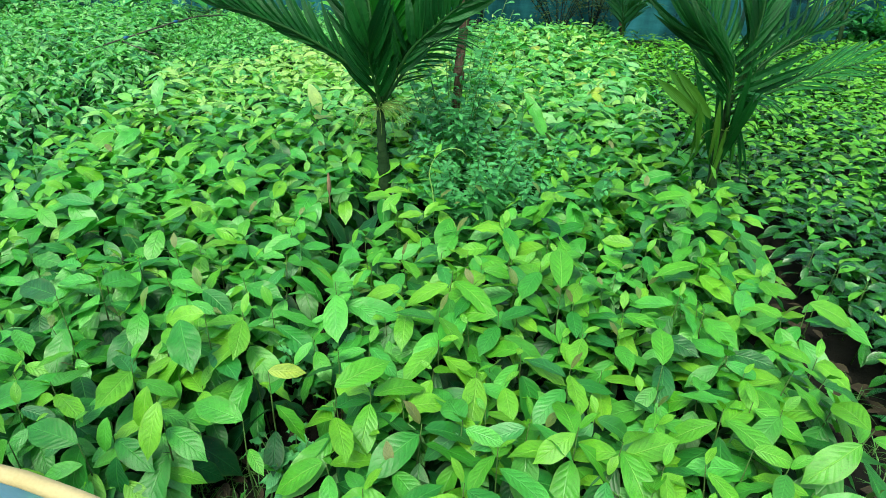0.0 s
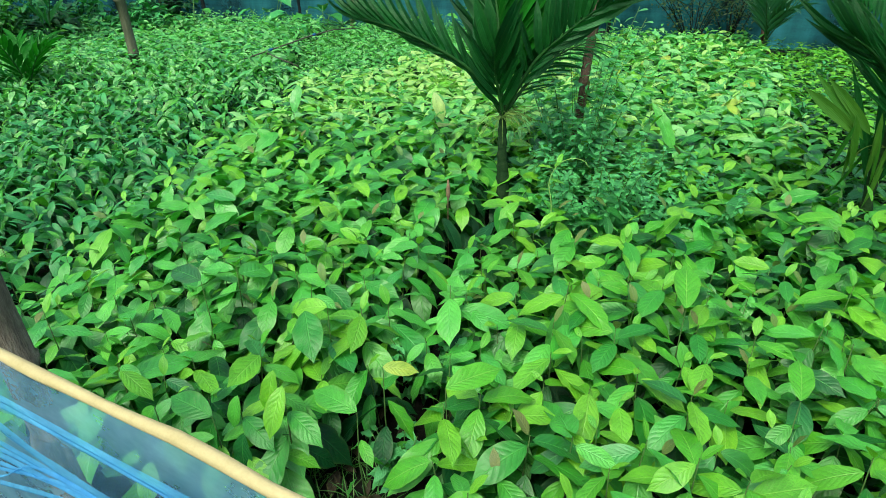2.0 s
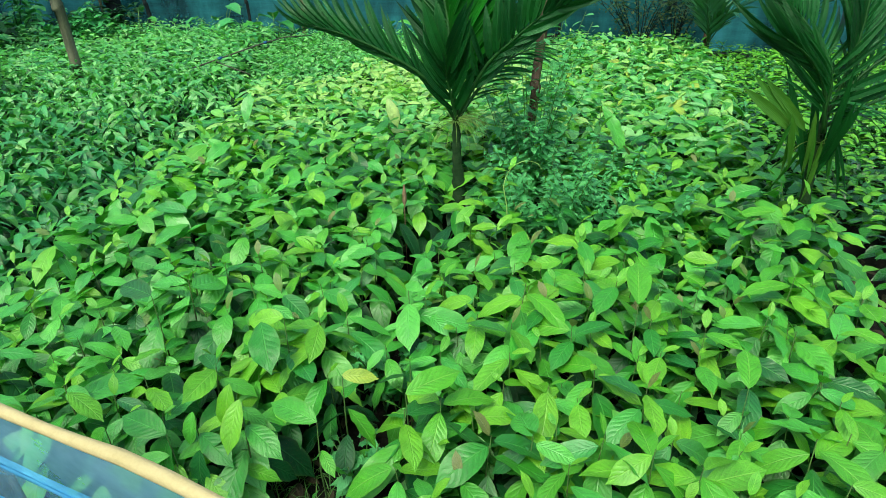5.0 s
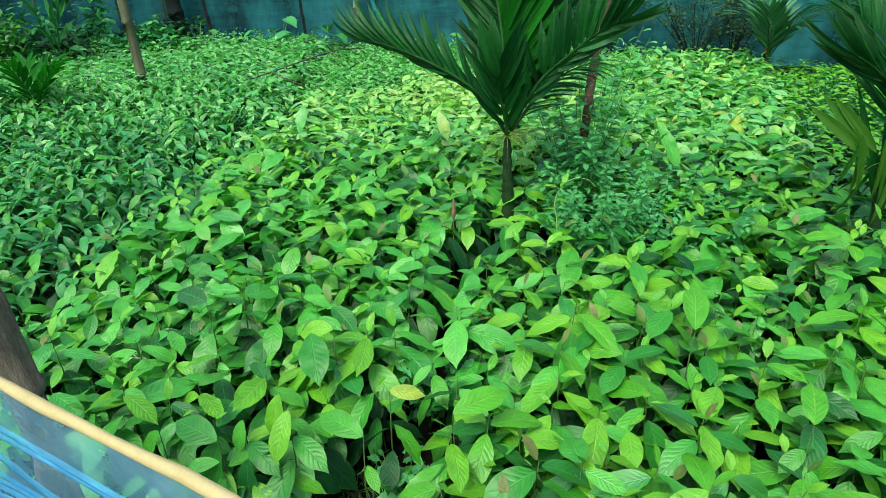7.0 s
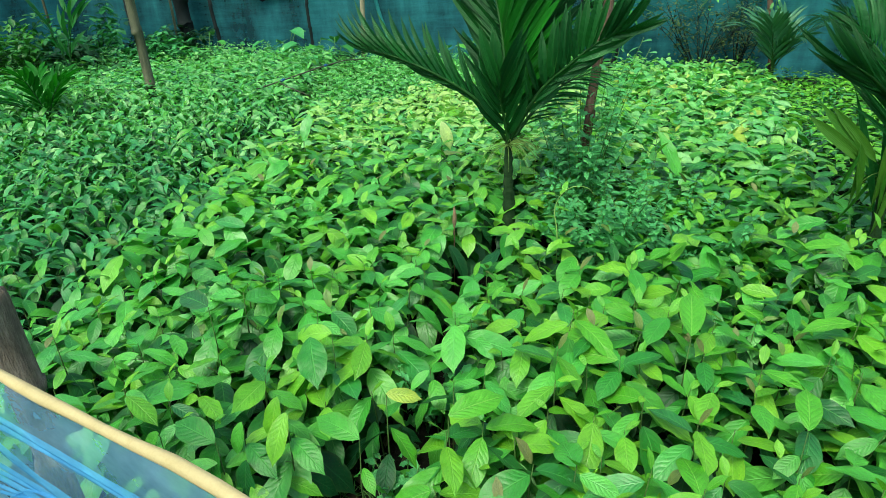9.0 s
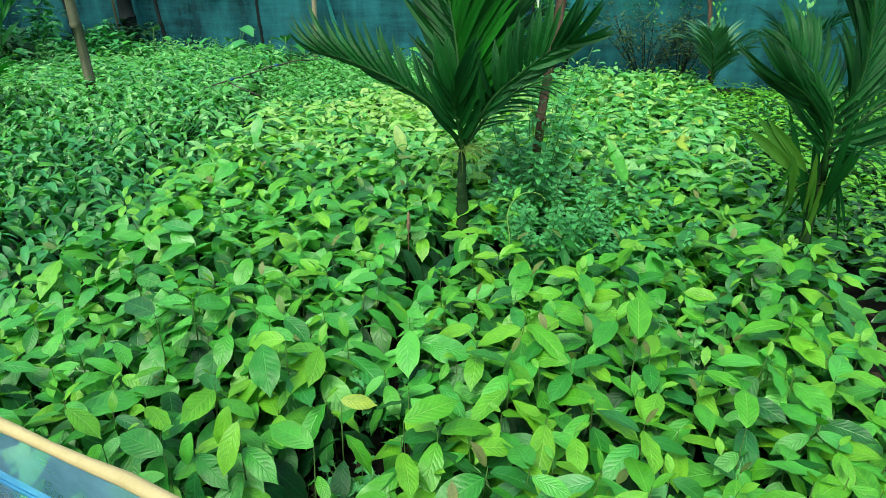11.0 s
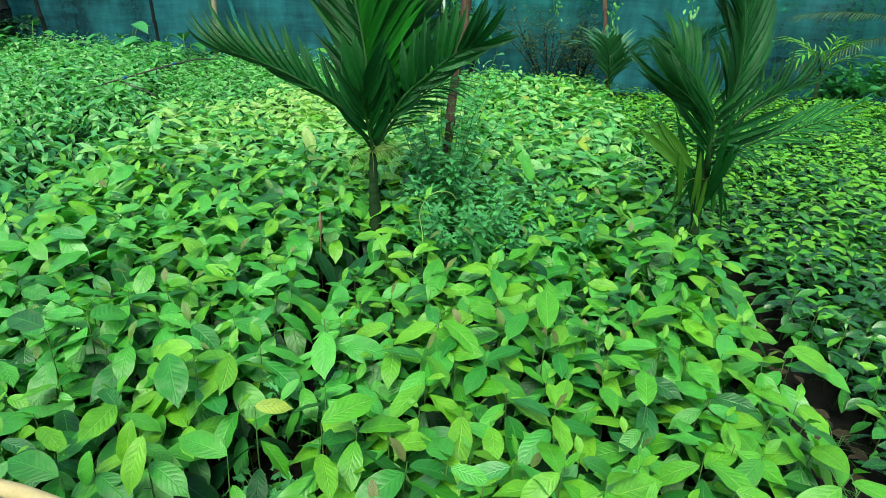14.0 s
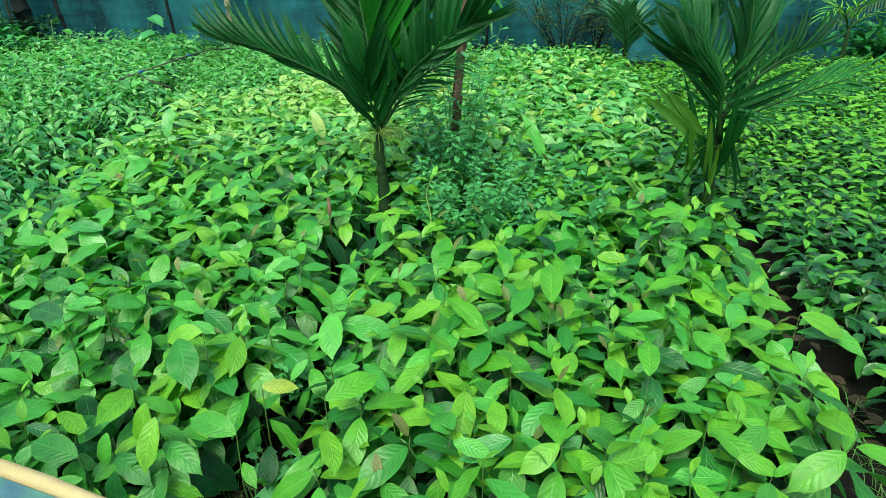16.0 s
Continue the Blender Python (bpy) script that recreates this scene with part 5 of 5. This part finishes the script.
def climber(label, pts, n, leaf, mat, seed):
    """A vine hanging on the net, with its leaves."""
    r = random.Random(seed)
    root = thing("climber", label, "vine", "vines on the fence")
    v, f = tube(pts, [0.004] * len(pts), 4)
    part("stem", mesh_of("stem", v, f, GREEN_STEM), root)
    placed = []
    for _ in range(n):
        j = r.randrange(len(pts) - 1)
        p = Vector(pts[j]).lerp(Vector(pts[j + 1]), r.random())
        placed.append((leaf_matrix(p.x + r.gauss(0, 0.05), p.y - 0.03 - abs(r.gauss(0, 0.03)), p.z + r.gauss(0, 0.04), r.uniform(2.4, 3.9), r.uniform(-1.2, -0.2), r.uniform(-0.4, 0.4), leaf * r.uniform(0.6, 1.3)), r.randrange(len(OVAL)), 0))
    part("foliage", scatter("foliage", OVAL, placed, [mat]), root)


climber("light green vine climbing the fence post", [(2.6, 9.42, 0.7), (2.58, 9.42, 1.1), (2.6, 9.4, 1.5), (2.5, 9.42, 1.8)], 36, 0.08, LEAF, 1)
climber("light green vine hanging over the net", [(1.7, 9.5, 1.62), (1.66, 9.45, 1.4), (1.75, 9.45, 1.1), (1.6, 9.45, 0.9)], 24, 0.07, LEAF, 2)
climber("light green vine hanging over the net", [(3.7, 9.4, 1.6), (3.65, 9.36, 1.45), (3.75, 9.36, 1.25), (3.55, 9.36, 1.05)], 26, 0.08, FAR_LEAF, 3)
climber("thin vine along the upper edge of the net", [(1.2, 9.5, 1.62), (1.6, 9.5, 1.66), (2.0, 9.5, 1.6), (2.5, 9.5, 1.66)], 30, 0.07, LEAF, 4)


# ---------------------------------------------------------------- behind the fence
def tree(place, height, reach, count, leaf, mat, seed):
    """A tree: tapered trunk, limbs and a ragged crown of leaves in clumps."""
    r = random.Random(seed)
    root = thing("tree", "dark leafy tree round the beds, unseen ones added to block sky", "tree", "trees behind the fence", Matrix.Translation(place))
    top = (r.uniform(-0.2, 0.2), r.uniform(-0.2, 0.2), height * 0.7)
    pieces = [tube([(0, 0, -0.1), (top[0] * 0.3, top[1] * 0.3, height * 0.25), (top[0] * 0.6, 0, height * 0.5), top], [0.11, 0.09, 0.07, 0.03], 10)]
    ends = []
    for i in range(11):
        z = height * r.uniform(0.22, 0.68)
        limb = bent((top[0] * z / height, 0, z), i * 2.4 + r.uniform(-0.4, 0.4), r.uniform(-0.1, 0.9), reach * r.uniform(0.5, 1.0), 0.4, 8)
        pieces.append(tube(limb, [0.035 - 0.0035 * k for k in range(9)], 6))
        ends += limb[3:]
        for q in (3, 5, 6):
            twig = bent(limb[q], r.uniform(0, 6.28), r.uniform(-0.4, 0.9), reach * 0.35, 0.4, 4)
            pieces.append(tube(twig, [0.012, 0.01, 0.008, 0.006, 0.003], 4))
            ends += twig[1:]
    clumps = [r.choice(ends) for _ in range(90)]
    placed = []
    for _ in range(count):
        p = r.choice(clumps)
        placed.append((leaf_matrix(p.x + r.gauss(0, 0.16), p.y + r.gauss(0, 0.16), p.z + r.gauss(0, 0.12), r.uniform(0, 6.28), r.uniform(-0.9, 0.4), r.uniform(-0.6, 0.6), leaf * r.uniform(0.7, 1.3)), r.randrange(len(SLIM)), 0))
    v, f, _ = merged(pieces)
    part("trunk", mesh_of("trunk", v, f, DARK_WOOD), root)
    part("crown", scatter("crown", SLIM, placed, [mat]), root)


# trees from (11.2, 11.8) on are unseen, added to block low sky light
for k, (tx, ty, hh, rr) in enumerate(((-8.4, 12.6, 4.6, 1.9), (-6.0, 13.4, 5.0, 2.1), (-3.6, 12.8, 4.4, 1.8), (-1.4, 13.8, 5.2, 2.0), (1.0, 13.0, 4.6, 1.9), (3.4, 13.6, 4.6, 2.0), (5.9, 13.0, 4.2, 1.9), (8.6, 13.4, 5.0, 2.2), (-11.6, 9.0, 4.6, 2.0), (-11.8, 5.0, 4.8, 2.1), (11.2, 11.8, 4.8, 2.2), (11.4, 7.0, 5.2, 2.4), (11.0, 2.5, 5.4, 2.5), (10.0, -2.0, 5.6, 2.6), (6.0, -5.0, 5.6, 2.6), (1.5, -6.0, 5.8, 2.7), (-3.0, -5.6, 5.6, 2.7), (-7.5, -4.2, 5.6, 2.6), (-11.0, 0.5, 5.4, 2.5))):
    tree((tx, ty, 0), hh, rr, 1800, 0.2, (SHADE_LEAF, LEAF, OLD_SHADED)[k % 3], 600 + k)
pole("wooden_post", "thin dark post leaning on the net fence", (-6.35, 10.2, -0.1), (-6.6, 10.25, 2.2), 0.035, 0.03, DARK_WOOD, "post")
pole("wooden_post", "thin dark post at the net fence", (-4.6, 10.25, -0.1), (-4.66, 10.25, 2.2), 0.028, 0.025, DARK_WOOD, "post")
pole("wooden_post", "dark thick post at the net fence", (-8.0, 10.1, -0.1), (-8.25, 10.2, 2.2), 0.06, 0.05, DARK_WOOD, "post")
pole("wooden_post", "dark tree stem standing at the net fence", (-7.0, 10.2, -0.1), (-7.1, 10.2, 2.4), 0.13, 0.12, DARK_WOOD, "post")
for k, (px, lean, rad) in enumerate(((-7.6, 0.1, 0.07), (-6.9, 0.0, 0.12), (-6.2, -0.15, 0.03), (-4.75, 0.05, 0.05), (-8.6, 0.2, 0.04), (-5.7, 0.1, 0.13))):
    pole("wooden_post", "dark post standing behind the net fence", (px, 10.72, -0.1), (px - lean, 10.74, 2.4), rad, rad * 0.9, DARK_WOOD, "post")
pole("bamboo_pole", "green-grey bamboo pole leaning by the fence", (-7.0, 8.9, -0.1), (-7.15, 9.1, 2.6), 0.04, 0.035, BAMBOO)


def hanging_rag(label, x, y, z, wide, drop, mat, seed):
    """A ragged flap of cloth caught on the fence: a wavy sheet with a torn lower edge and real thickness."""
    n, h = 16, 8
    v = []
    for j in range(h + 1):
        for i in range(n + 1):
            s, k = i / n, j / h
            cut = drop * (0.35 + 0.65 * abs(noise.noise((s * 3.1, seed, 0))) * 1.6 + 0.25 * s)
            v.append((x + wide * (s + 0.12 * k * math.sin(s * 5 + seed)), y + 0.2 * (1 - k) ** 6 + 0.03 * noise.noise((s * 4, k * 2, seed)), z - cut * k))
    f = [(j * (n + 1) + i, j * (n + 1) + i + 1, (j + 1) * (n + 1) + i + 1, (j + 1) * (n + 1) + i) for j in range(h) for i in range(n)]
    ob = tagged(new("rag", mesh_of("rag", v, f, mat)), label, "rag")
    solid = ob.modifiers.new("thickness", "SOLIDIFY")
    solid.thickness = 0.004


RAG = rough_material("black_rag", [(0.3, (0.003, 0.007, 0.008)), (0.7, (0.008, 0.016, 0.018))], 9.0, 0.95, 0.5)
hanging_rag("dark ragged cloth hanging over the top of the net fence", -5.85, 10.4, 1.44, 0.75, 0.42, RAG, 3)


def zinc_wall():
    n = 120
    v = []
    for j in range(2):
        for i in range(n + 1):
            v.append((5.2 + 8.0 * i / n, 11.2 + 0.02 * math.sin(i * 1.9), 0.0 if j == 0 else 1.72))
    f = [(i, i + 1, n + 2 + i, n + 1 + i) for i in range(n)]
    ob = tagged(new("zinc_wall", mesh_of("zinc_wall", v, f, METAL)), "grey corrugated zinc sheet wall behind the net", "wall", kind="structure")
    solid = ob.modifiers.new("thickness", "SOLIDIFY")
    solid.thickness = 0.004


zinc_wall()


def overhead_net():
    v, n = [], 24
    for j in range(n + 1):
        for i in range(n + 1):
            x, y = -9.5 + 2.6 * i / n, 5.2 + 4.5 * j / n
            v.append((x, y, 1.95 + 0.22 * (i / n) ** 2 - 0.12 * math.sin(math.pi * j / n) + 0.03 * noise.noise((x * 2, y * 2, 0))))
    f = [(j * (n + 1) + i, j * (n + 1) + i + 1, (j + 1) * (n + 1) + i + 1, (j + 1) * (n + 1) + i) for j in range(n) for i in range(n)]
    root = thing("shade_net", "dark green shade net stretched overhead at the side", "net")
    part("net_cloth", mesh_of("net_cloth", v, f, net_material("thin_green_shade_net", (0.01, 0.2, 0.14), (0.004, 0.08, 0.06), 0.6)), root)
    for c in (0, n, n * (n + 1), n * (n + 1) + n):
        x, y, z = v[c]
        a, b = tube([(x, y, -0.05), (x, y, z + 0.03)], [0.025, 0.02], 7)
        part("stake", mesh_of("stake", a, b, BAMBOO), root)


overhead_net()
